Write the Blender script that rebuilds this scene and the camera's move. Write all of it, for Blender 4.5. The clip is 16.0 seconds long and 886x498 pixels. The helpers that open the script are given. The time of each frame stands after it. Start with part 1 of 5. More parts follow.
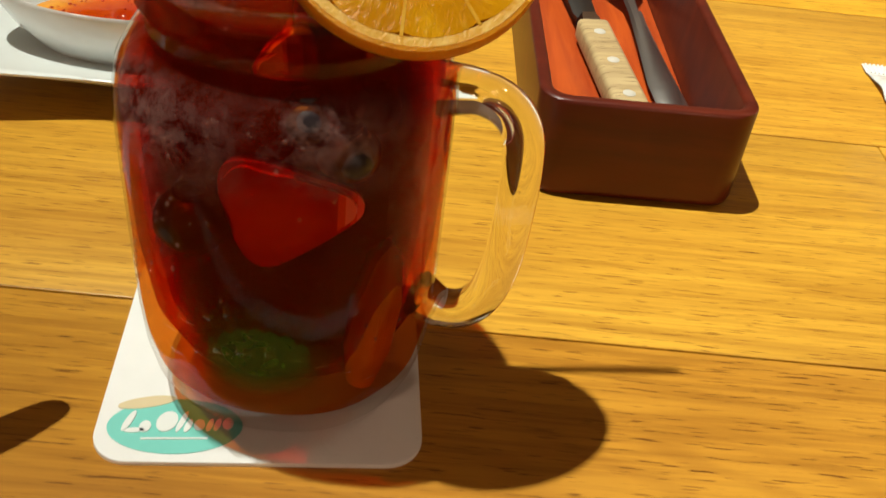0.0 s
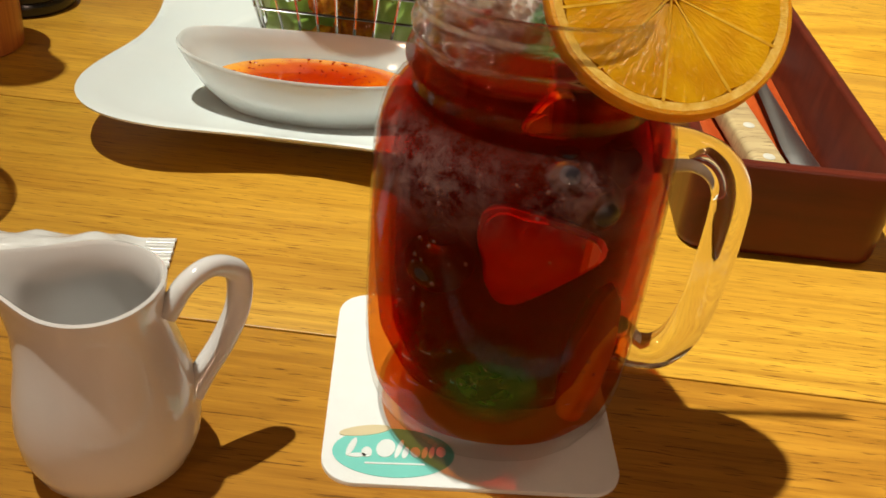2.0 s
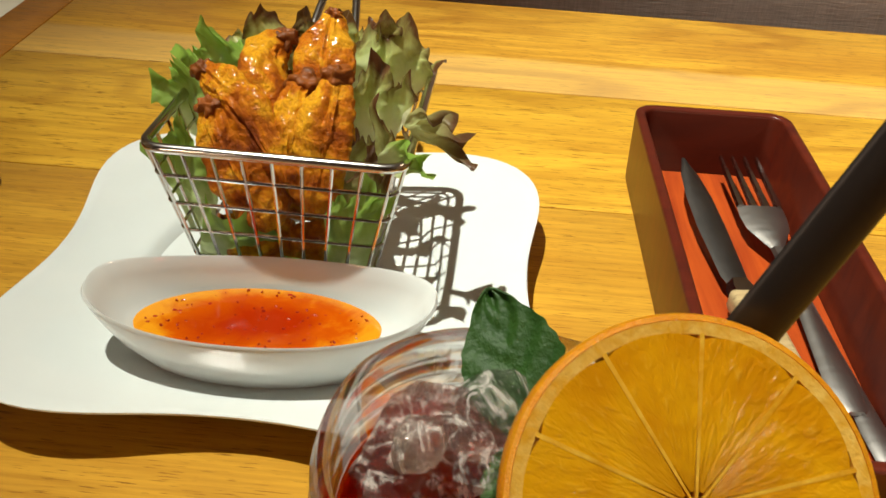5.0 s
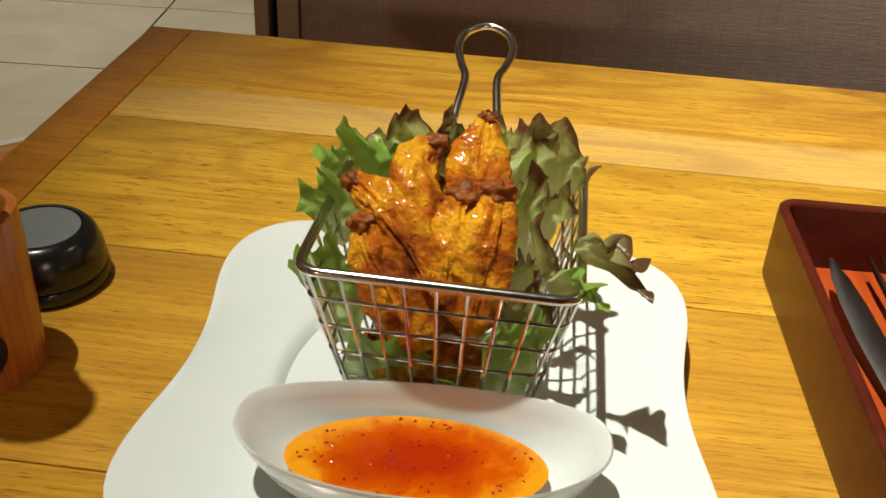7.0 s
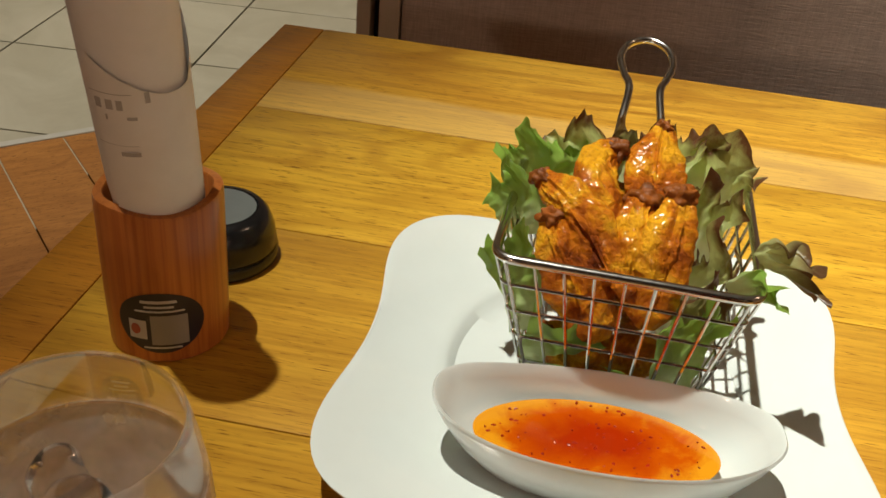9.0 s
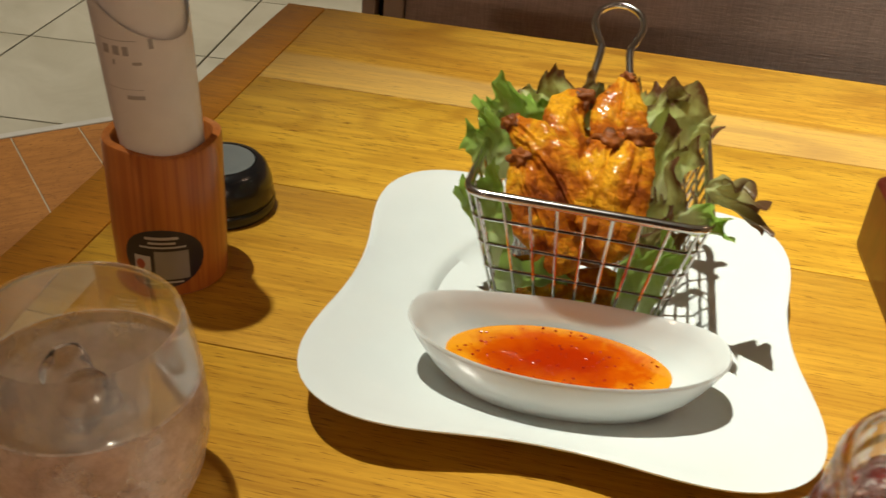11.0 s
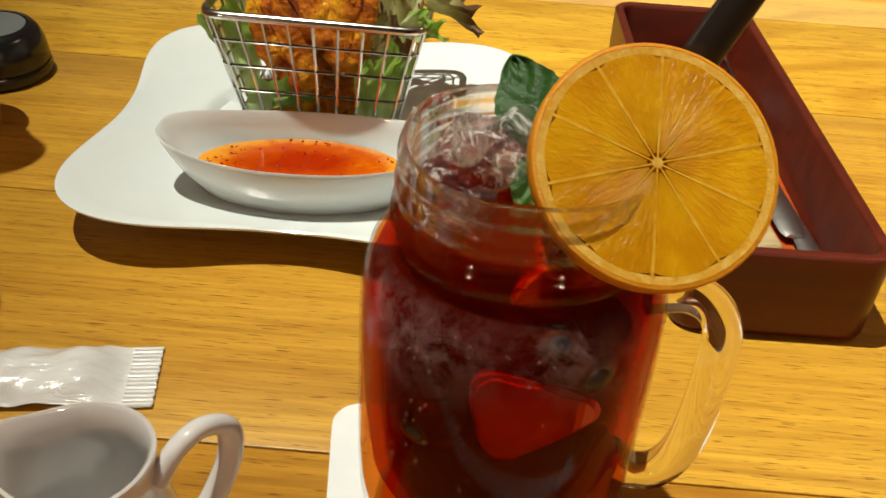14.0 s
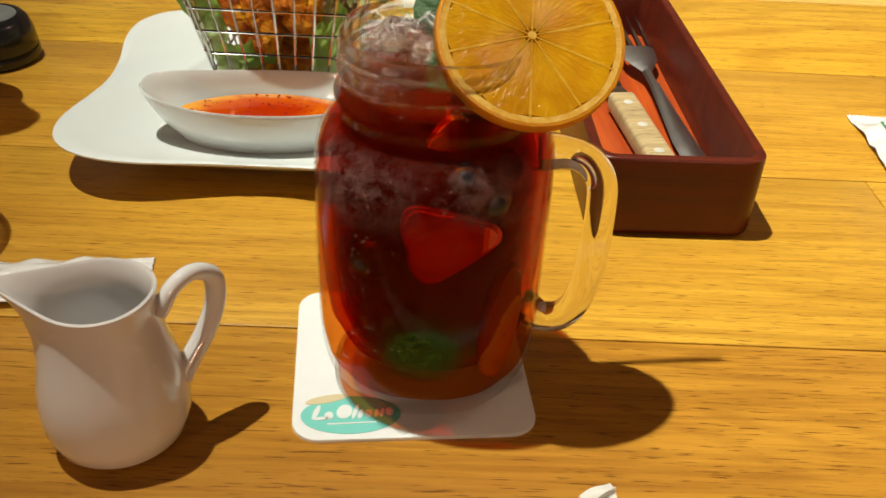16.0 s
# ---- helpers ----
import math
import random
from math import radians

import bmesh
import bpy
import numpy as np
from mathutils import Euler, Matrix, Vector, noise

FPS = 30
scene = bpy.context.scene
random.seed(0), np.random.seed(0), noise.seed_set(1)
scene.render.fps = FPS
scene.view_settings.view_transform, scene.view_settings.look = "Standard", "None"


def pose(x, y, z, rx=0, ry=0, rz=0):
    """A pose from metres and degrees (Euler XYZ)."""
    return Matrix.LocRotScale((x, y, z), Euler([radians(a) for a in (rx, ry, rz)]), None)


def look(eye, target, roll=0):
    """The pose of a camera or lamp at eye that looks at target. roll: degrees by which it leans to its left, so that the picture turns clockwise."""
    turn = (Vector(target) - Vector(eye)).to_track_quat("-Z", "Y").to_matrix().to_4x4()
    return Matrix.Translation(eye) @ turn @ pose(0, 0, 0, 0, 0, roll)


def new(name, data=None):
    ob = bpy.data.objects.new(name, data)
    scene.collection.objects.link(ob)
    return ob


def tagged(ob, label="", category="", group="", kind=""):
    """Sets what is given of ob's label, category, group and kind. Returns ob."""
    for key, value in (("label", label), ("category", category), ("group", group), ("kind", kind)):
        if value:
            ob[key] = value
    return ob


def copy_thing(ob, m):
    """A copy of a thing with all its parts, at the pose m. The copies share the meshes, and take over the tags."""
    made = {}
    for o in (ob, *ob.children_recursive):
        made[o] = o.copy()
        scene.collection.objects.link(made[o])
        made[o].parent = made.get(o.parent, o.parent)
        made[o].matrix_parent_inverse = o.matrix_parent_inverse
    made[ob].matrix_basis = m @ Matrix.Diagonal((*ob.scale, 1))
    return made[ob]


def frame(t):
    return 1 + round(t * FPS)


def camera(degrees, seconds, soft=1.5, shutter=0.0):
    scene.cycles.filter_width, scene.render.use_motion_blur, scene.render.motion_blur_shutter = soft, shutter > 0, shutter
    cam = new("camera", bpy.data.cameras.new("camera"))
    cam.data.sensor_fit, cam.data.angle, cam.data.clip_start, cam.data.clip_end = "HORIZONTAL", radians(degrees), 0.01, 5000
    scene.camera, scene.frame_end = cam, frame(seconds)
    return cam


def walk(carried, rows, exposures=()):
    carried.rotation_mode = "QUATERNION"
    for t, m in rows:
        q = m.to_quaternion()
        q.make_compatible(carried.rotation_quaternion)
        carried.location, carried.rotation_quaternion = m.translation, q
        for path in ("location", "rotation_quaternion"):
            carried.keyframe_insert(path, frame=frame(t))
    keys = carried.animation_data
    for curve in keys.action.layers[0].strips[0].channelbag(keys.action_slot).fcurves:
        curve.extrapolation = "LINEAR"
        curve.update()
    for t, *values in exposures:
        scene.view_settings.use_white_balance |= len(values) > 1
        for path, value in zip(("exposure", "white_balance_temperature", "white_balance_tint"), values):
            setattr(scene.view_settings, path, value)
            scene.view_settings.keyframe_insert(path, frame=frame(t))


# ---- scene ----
cam = camera(50.06, 16.0, shutter=0.25)
PATH = [
    (0, (0.20792, -0.07713, 0.22031), (0.22108, 0.31848, -0.08518), 6.735),
    (0.5, (0.20096, -0.09975, 0.21209), (0.21195, 0.29390, -0.09600), 7.067),
    (1, (0.17892, -0.11890, 0.21219), (0.18362, 0.27908, -0.09046), 6.648),
    (1.5, (0.16752, -0.10904, 0.21978), (0.16622, 0.30108, -0.06624), 6.441),
    (2, (0.15752, -0.10433, 0.22700), (0.14520, 0.30899, -0.05409), 5.802),
    (2.5, (0.14628, -0.09297, 0.23362), (0.12791, 0.32145, -0.04552), 5.548),
    (3, (0.15215, -0.07187, 0.23896), (0.13189, 0.34419, -0.03760), 4.976),
    (3.5, (0.16440, -0.04555, 0.24653), (0.14540, 0.37042, -0.03025), 4.318),
    (4, (0.16943, -0.02683, 0.25177), (0.15192, 0.39177, -0.02112), 4.141),
    (4.2, (0.17040, -0.01680, 0.25580), (0.15240, 0.40180, -0.01720), 4.000),
    (6.3, (0.12120, 0.05220, 0.27620), (0.10200, 0.47320, 0.00700), 3.200),
    (6.5, (0.11324, 0.05322, 0.27923), (0.08958, 0.47341, 0.00926), 3.582),
    (7, (0.10179, 0.06161, 0.28816), (0.06807, 0.48284, 0.02090), 3.586),
    (7.5, (0.08418, 0.06589, 0.28666), (0.04751, 0.48993, 0.02428), 4.173),
    (8, (0.06932, 0.05694, 0.28490), (0.02950, 0.48128, 0.02347), 4.745),
    (8.5, (0.05283, 0.04667, 0.29090), (0.00470, 0.46850, 0.02682), 5.206),
    (8.7, (0.04580, 0.03870, 0.29190), (-0.00580, 0.46030, 0.02800), 5.300),
    (10.8, (0.05650, -0.01450, 0.29050), (-0.01050, 0.40160, 0.02100), 5.600),
    (11, (0.07091, -0.01550, 0.28788), (0.00784, 0.40402, 0.02326), 5.075),
    (11.5, (0.10295, -0.01988, 0.29299), (0.05279, 0.39869, 0.02414), 3.994),
    (12, (0.10849, -0.03049, 0.28683), (0.06619, 0.38845, 0.01720), 3.863),
    (12.5, (0.11358, -0.04169, 0.27961), (0.07693, 0.37425, 0.00458), 4.087),
    (13, (0.12449, -0.05374, 0.27329), (0.09597, 0.35893, -0.00759), 4.051),
    (13.5, (0.13900, -0.06626, 0.27107), (0.11867, 0.34461, -0.01315), 4.055),
    (14, (0.15263, -0.07510, 0.26480), (0.14709, 0.33317, -0.02378), 4.338),
    (14.5, (0.16558, -0.09079, 0.26097), (0.17065, 0.31737, -0.02780), 4.216),
    (15, (0.17540, -0.10900, 0.25868), (0.18537, 0.29882, -0.03043), 3.937),
    (15.5, (0.18575, -0.13208, 0.26103), (0.19861, 0.27719, -0.02590), 3.221),
    (16, (0.16995, -0.16540, 0.26126), (0.17725, 0.25231, -0.01345), 2.880),
]
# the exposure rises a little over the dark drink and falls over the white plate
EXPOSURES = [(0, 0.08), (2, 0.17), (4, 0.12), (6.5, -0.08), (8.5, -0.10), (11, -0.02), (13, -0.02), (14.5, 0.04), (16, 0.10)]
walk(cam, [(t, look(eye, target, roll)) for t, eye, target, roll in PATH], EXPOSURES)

# ---- light ----
world = bpy.data.worlds.new("room_air")
world.use_nodes = True
world.node_tree.nodes["Background"].inputs[0].default_value = (0.9, 0.45, 0.26, 1)
world.node_tree.nodes["Background"].inputs[1].default_value = 0.034
scene.world = world


def lamp(name, kind, m, energy, colour, radius, angle=None, blend=0.5):
    data = bpy.data.lights.new(name, kind)
    data.energy, data.color, data.shadow_soft_size = energy, colour, radius
    if angle:
        data.spot_size, data.spot_blend = radians(angle), blend
    ob = new(name, data)
    ob.matrix_world = m
    return ob


scene.cycles.transparent_max_bounces = 32
KEY_AT = (-0.72, 0.33, 3.62)
KEY_TO = (0.585, 0.535, 0)
lamp("downlight_bulb", "SPOT", look(KEY_AT, KEY_TO), 1170, (1.0, 0.985, 0.85), 0.036, 28.0, 1.0)
lamp("tile_bulb", "SPOT", look((-1.35, 2.5, 3.62), (-1.35, 2.45, -0.72)), 620, (1.0, 0.93, 0.80), 0.04, 46, 0.8)
# warm fill lamps added out of view; their pendant fixtures are invented
FILL_AT = [(-0.95, -1.7, 0.66), (1.05, -1.7, 0.66), (1.5, 0.6, 1.6)]
for n, g in enumerate(FILL_AT):
    lamp("fill_bulb", "POINT", pose(*g), (16, 16, 10)[n], (1.0, 0.68, 0.47), 0.06)

# ---- materials ----


class Mat:
    """A node material with short names for the nodes used below."""

    def __init__(self, name):
        self.m = bpy.data.materials.new(name)
        self.m.use_nodes = True
        self.t = self.m.node_tree
        self.b = self.t.nodes["Principled BSDF"]
        self.out = self.t.nodes["Material Output"]

    def n(self, kind, **props):
        node = self.t.nodes.new(kind)
        for k, v in props.items():
            if k == "op":
                node.operation = v
            elif k == "blend":
                node.blend_type = v
        return node

    def link(self, a, b):
        self.t.links.new(a, b)

    def val(self, **kw):
        names = {"rough": "Roughness", "metal": "Metallic", "ior": "IOR", "trans": "Transmission Weight", "coat": "Coat Weight",
                 "coatr": "Coat Roughness", "sss": "Subsurface Weight", "sssr": "Subsurface Scale", "spec": "Specular IOR Level", "sheen": "Sheen Weight"}
        for k, v in kw.items():
            self.b.inputs[names[k]].default_value = v
        return self

    def coord(self, scale=(1, 1, 1), turn=(0, 0, 0), rand=0.0, which="Object"):
        tc = self.n("ShaderNodeTexCoord")
        mp = self.n("ShaderNodeMapping")
        self.link(tc.outputs[which], mp.inputs["Vector"])
        mp.inputs["Scale"].default_value = scale
        mp.inputs["Rotation"].default_value = [radians(a) for a in turn]
        if rand:
            oi = self.n("ShaderNodeObjectInfo")
            mul = self.n("ShaderNodeMath", op="MULTIPLY")
            mul.inputs[1].default_value = rand
            self.link(oi.outputs["Random"], mul.inputs[0])
            self.link(mul.outputs[0], mp.inputs["Location"])
        return mp.outputs[0]

    def noise(self, vec, scale, detail=4, rough=0.55, dist=0.0):
        x = self.n("ShaderNodeTexNoise")
        self.link(vec, x.inputs["Vector"])
        x.inputs["Scale"].default_value, x.inputs["Detail"].default_value = scale, detail
        x.inputs["Roughness"].default_value, x.inputs["Distortion"].default_value = rough, dist
        return x.outputs["Fac"]

    def ramp(self, fac, stops):
        x = self.n("ShaderNodeValToRGB")
        e = x.color_ramp.elements
        while len(e) < len(stops):
            e.new(0.5)
        for k, (p, c) in enumerate(stops):
            e[k].position, e[k].color = p, (*c, 1)
        self.link(fac, x.inputs[0])
        return x.outputs[0]

    def mix(self, fac, a, b, blend="MIX"):
        x = self.n("ShaderNodeMixRGB", blend=blend)
        for k, v in ((0, fac), (1, a), (2, b)):
            if isinstance(v, (int, float)):
                x.inputs[k].default_value = v
            elif isinstance(v, tuple):
                x.inputs[k].default_value = (*v, 1)
            else:
                self.link(v, x.inputs[k])
        return x.outputs[0]

    def colour(self, c):
        if isinstance(c, tuple):
            self.b.inputs["Base Color"].default_value = (*c, 1)
        else:
            self.link(c, self.b.inputs["Base Color"])
        return self

    def bump(self, height, strength, dist=0.001):
        x = self.n("ShaderNodeBump")
        x.inputs["Strength"].default_value, x.inputs["Distance"].default_value = strength, dist
        self.link(height, x.inputs["Height"])
        self.link(x.outputs[0], self.b.inputs["Normal"])
        return self

    def roughmap(self, fac, lo, hi):
        x = self.n("ShaderNodeMapRange")
        x.inputs["To Min"].default_value, x.inputs["To Max"].default_value = lo, hi
        self.link(fac, x.inputs["Value"])
        self.link(x.outputs[0], self.b.inputs["Roughness"])
        return self


def plain(name, c, rough=0.5, bump=0.0, scale=200.0, vary=0.12, **kw):
    """A surface of one colour with a little mottling, uneven gloss and fine relief."""
    k = Mat(name).val(rough=rough, **kw)
    v = k.coord()
    f = k.noise(v, scale * 0.15, 3)
    dark = tuple(x * (1 - vary) for x in c)
    k.colour(k.ramp(f, [(0.3, dark), (0.7, c)]))
    g = k.noise(v, scale, 4)
    k.roughmap(g, max(rough - 0.06, 0.02), min(rough + 0.06, 1))
    if bump:
        k.bump(g, bump, 0.0006)
    return k.m


def wood(name, light, mid, dark, turn=0.0, gloss=0.34, grain=1.0, sap=None, figure=0.30):
    """Varnished board: growth rings cut as long contours along x, silky fibres, short dark pores. sap: y of a pale sapwood edge."""
    k = Mat(name).val(rough=gloss, spec=0.34)
    rand = 7.0
    big = k.noise(k.coord((1.6, 8 * grain, 5), (0, 0, turn), rand), 1.3, 4, 0.55, 0.9)
    field = k.noise(k.coord((0.85, 5.2 * grain, 1), (0, 0, turn + 1.2), rand), 1.5, 3, 0.42, 0.3)
    rings = k.n("ShaderNodeMath", op="MULTIPLY")
    rings.inputs[1].default_value = 115.0
    k.link(field, rings.inputs[0])
    wave = k.n("ShaderNodeMath", op="SINE")
    k.link(rings.outputs[0], wave.inputs[0])
    fine = k.noise(k.coord((11, 300 * grain, 60), (0, 0, turn + 0.8), rand), 1.0, 6, 0.68, 0.25)
    pores = k.noise(k.coord((75, 1300 * grain, 200), (0, 0, turn + 0.8), rand), 1.0, 2, 0.5)
    patch = k.noise(k.coord((5, 16 * grain, 5), (0, 0, turn), rand), 1.0, 3, 0.5)
    col = k.ramp(big, [(0.32, mid), (0.62, light)])
    ringf = k.mix(k.ramp(patch, [(0.35, (0.25, 0.25, 0.25)), (0.65, (1, 1, 1))]), (0, 0, 0), k.ramp(wave.outputs[0], [(0.15, (0, 0, 0)), (0.95, (figure, figure, figure))]))
    col = k.mix(ringf, col, dark)
    col = k.mix(k.ramp(fine, [(0.36, (0.50, 0.50, 0.50)), (0.58, (0, 0, 0))]), col, dark)
    col = k.mix(k.ramp(pores, [(0.31, (0.95, 0.95, 0.95)), (0.39, (0, 0, 0))]), col, tuple(c * 0.7 for c in dark))
    if sap:
        sep = k.n("ShaderNodeSeparateXYZ")
        wob = k.n("ShaderNodeMath", op="MULTIPLY_ADD")
        k.link(k.coord(), sep.inputs[0])
        k.link(big, wob.inputs[0])
        wob.inputs[1].default_value = -0.035
        k.link(sep.outputs[1], wob.inputs[2])
        edge = k.n("ShaderNodeMapRange")
        edge.inputs["From Min"].default_value, edge.inputs["From Max"].default_value = sap - 0.012, sap - 0.020
        k.link(wob.outputs[0], edge.inputs["Value"])
        col = k.mix(edge.outputs[0], col, k.mix(0.72, (0.86, 0.64, 0.26), col))
    k.colour(col)
    k.roughmap(fine, gloss - 0.08, gloss + 0.10)
    k.bump(fine, 0.22, 0.0004)
    return k.m


def glazed(name, c=(0.72, 0.765, 0.750), rough=0.12):
    k = Mat(name).val(rough=rough, spec=0.5, coat=0.3, coatr=0.05)
    v = k.coord()
    k.colour(k.ramp(k.noise(v, 30, 3), [(0.3, tuple(x * 0.96 for x in c)), (0.7, c)]))
    k.bump(k.noise(v, 90, 2), 0.03, 0.0006)
    return k.m


def skin(k, ior):
    """How much a clear skin mirrors: little face on, more at a slant."""
    lw, po, ma = k.n("ShaderNodeLayerWeight"), k.n("ShaderNodeMath", op="POWER"), k.n("ShaderNodeMath", op="MULTIPLY_ADD")
    lw.inputs[0].default_value = 0.5
    po.inputs[1].default_value = 4.0
    k.link(lw.outputs["Facing"], po.inputs[0]), k.link(po.outputs[0], ma.inputs[0])
    base = ((ior - 1) / (ior + 1)) ** 2
    ma.inputs[1].default_value, ma.inputs[2].default_value = 0.55, base
    return ma.outputs[0]


def clear(name, rough=0.0, tint=(1, 1, 1), haze=0.0, hazecol=(0.9, 0.9, 0.9), ior=1.5, hazescale=300.0):
    """Thin clear wall: what lies behind shows through, the skin reflects. haze: share of fogged, wet surface."""
    k = Mat(name)
    tr, gl = k.n("ShaderNodeBsdfTransparent"), k.n("ShaderNodeBsdfGlossy")
    tr.inputs[0].default_value = (*tint, 1)
    gl.inputs["Roughness"].default_value = rough
    a = k.n("ShaderNodeMixShader")
    k.link(skin(k, ior), a.inputs[0]), k.link(tr.outputs[0], a.inputs[1]), k.link(gl.outputs[0], a.inputs[2])
    end = a
    if haze:
        df, b = k.n("ShaderNodeBsdfDiffuse"), k.n("ShaderNodeMixShader")
        df.inputs[0].default_value = (*hazecol, 1)
        f = k.noise(k.coord(), hazescale, 5, 0.7)
        mr = k.n("ShaderNodeMapRange")
        mr.inputs["From Min"].default_value, mr.inputs["From Max"].default_value = 0.35, 0.75
        mr.inputs["To Max"].default_value = haze * 1.6
        mr.inputs["To Min"].default_value = haze * 0.4
        k.link(f, mr.inputs["Value"])
        k.link(mr.outputs[0], b.inputs[0]), k.link(a.outputs[0], b.inputs[1]), k.link(df.outputs[0], b.inputs[2])
        end = b
    k.link(end.outputs[0], k.out.inputs[0])
    return k.m


def thick_glass(name, tint=(1, 1, 1), rough=0.0, ior=1.48):
    k = Mat(name).val(rough=rough, trans=1.0, ior=ior)
    k.colour(tint)
    return k.m


def liquid(name, tint, body, share, ior=1.33, wet=True):
    """Tinted drink: lets tinted light through and scatters a share of it."""
    k = Mat(name)
    tr, df, gl = k.n("ShaderNodeBsdfTransparent"), k.n("ShaderNodeBsdfDiffuse"), k.n("ShaderNodeBsdfGlossy")
    tr.inputs[0].default_value, df.inputs[0].default_value = (*tint, 1), (*body, 1)
    gl.inputs["Roughness"].default_value = 0.03
    a, b = k.n("ShaderNodeMixShader"), k.n("ShaderNodeMixShader")
    f = k.noise(k.coord(), 45, 4, 0.6)
    mr = k.n("ShaderNodeMapRange")
    mr.inputs["From Min"].default_value, mr.inputs["From Max"].default_value = 0.3, 0.7
    mr.inputs["To Min"].default_value, mr.inputs["To Max"].default_value = share * 0.5, share * 1.5
    k.link(f, mr.inputs["Value"])
    k.link(mr.outputs[0], a.inputs[0]), k.link(tr.outputs[0], a.inputs[1]), k.link(df.outputs[0], a.inputs[2])
    k.link(skin(k, ior), b.inputs[0]), k.link(a.outputs[0], b.inputs[1]), k.link(gl.outputs[0], b.inputs[2])
    k.link(b.outputs[0] if wet else a.outputs[0], k.out.inputs[0])
    return k.m


def through_lit(name, stops, share=0.5, rough=0.35, scale=40.0, detail=4, bump=0.3, gloss=0.06, uv=False, dist=0.3):
    """Leaf, peel or flesh: diffuse on the lit side, glowing through from the other. uv: the ramp runs from root to rim."""
    k = Mat(name)
    f = k.noise(k.coord(), scale, detail, 0.6, dist)
    if uv:
        sep = k.n("ShaderNodeSeparateXYZ")
        k.link(k.coord(which="UV"), sep.inputs[0])
        add = k.n("ShaderNodeMath", op="MULTIPLY_ADD")
        k.link(f, add.inputs[0])
        add.inputs[1].default_value = 0.7
        k.link(sep.outputs[1], add.inputs[2])
        sub = k.n("ShaderNodeMath", op="SUBTRACT")
        sub.inputs[1].default_value = 0.35
        k.link(add.outputs[0], sub.inputs[0])
        fac = sub.outputs[0]
    else:
        fac = f
    col = k.ramp(fac, stops)
    k.colour(col).val(rough=rough, spec=0.5)
    k.bump(k.noise(k.coord(), scale * 5, 3), bump, 0.0006)
    tl, mx = k.n("ShaderNodeBsdfTranslucent"), k.n("ShaderNodeMixShader")
    k.link(col, tl.inputs[0])
    mx.inputs[0].default_value = share
    k.link(k.b.outputs[0], mx.inputs[1]), k.link(tl.outputs[0], mx.inputs[2]), k.link(mx.outputs[0], k.out.inputs[0])
    return k.m


OAK = [
    wood("oak_front", (0.57, 0.258, 0.028), (0.42, 0.168, 0.018), (0.20, 0.064, 0.008)),
    wood("oak_amber", (0.59, 0.290, 0.031), (0.45, 0.198, 0.020), (0.24, 0.086, 0.010)),
    wood("oak_gold", (0.67, 0.365, 0.038), (0.51, 0.252, 0.025), (0.29, 0.112, 0.011)),
    wood("oak_straw", (0.68, 0.378, 0.039), (0.53, 0.268, 0.026), (0.30, 0.118, 0.011)),
    wood("oak_honey", (0.72, 0.408, 0.037), (0.58, 0.300, 0.025), (0.36, 0.150, 0.011), grain=0.6, figure=0.45),
    wood("oak_back", (0.72, 0.395, 0.042), (0.54, 0.262, 0.026), (0.30, 0.108, 0.010), sap=0.70, grain=0.8, figure=0.60),
    wood("oak_end", (0.62, 0.262, 0.026), (0.53, 0.205, 0.019), (0.34, 0.110, 0.011), turn=90),
]
LACQUER = Mat("red_lacquer").val(rough=0.34, spec=0.30)
_f = LACQUER.noise(LACQUER.coord((1, 12, 6), rand=3.0), 9, 5, 0.6, 0.5)
LACQUER.colour(LACQUER.ramp(_f, [(0.3, (0.062, 0.009, 0.005)), (0.7, (0.115, 0.017, 0.007))])).bump(_f, 0.08, 0.0006)
LACQUER = LACQUER.m
LACQUER_FLOOR = Mat("orange_lacquer").val(rough=0.25, coat=0.4, coatr=0.15)
_f = LACQUER_FLOOR.noise(LACQUER_FLOOR.coord((14, 1, 6)), 9, 5, 0.6, 0.5)
LACQUER_FLOOR.colour(LACQUER_FLOOR.ramp(_f, [(0.3, (0.30, 0.040, 0.010)), (0.7, (0.50, 0.085, 0.014))])).bump(_f, 0.08, 0.0006)
LACQUER_FLOOR = LACQUER_FLOOR.m
CHINA = glazed("white_china")
CREAMER_CHINA = glazed("creamer_china", (0.77, 0.745, 0.72), 0.09)
CARD = plain("white_card", (0.79, 0.80, 0.78), 0.75, 0.15, 900, 0.03)
TEAL = plain("teal_print", (0.19, 0.62, 0.54), 0.7, 0.0, 400, 0.06)
CREAM = plain("cream_print", (0.72, 0.60, 0.36), 0.7)
WHITE_PRINT = plain("white_print", (0.80, 0.83, 0.80), 0.7)
STEEL = Mat("bright_steel").val(rough=0.16, metal=1.0)
_f = STEEL.noise(STEEL.coord(), 220, 3)
STEEL.colour((0.62, 0.60, 0.57)).roughmap(_f, 0.10, 0.28)
STEEL = STEEL.m
DULL_STEEL = Mat("brushed_steel").val(rough=0.33, metal=1.0)
_f = DULL_STEEL.noise(DULL_STEEL.coord((40, 600, 40)), 1, 3)
DULL_STEEL.colour((0.50, 0.48, 0.455)).roughmap(_f, 0.26, 0.46)
DULL_STEEL = DULL_STEEL.m
BLADE_STEEL = plain("dark_blade_steel", (0.20, 0.19, 0.18), 0.36, 0.05, 400, 0.15, metal=1.0)
HANDLE_WOOD = wood("pale_handle_wood", (0.52, 0.40, 0.21), (0.42, 0.30, 0.14), (0.25, 0.16, 0.07), turn=90, gloss=0.5)
BAMBOO = Mat("bamboo").val(rough=0.32, spec=0.35, coat=0.1, coatr=0.15)
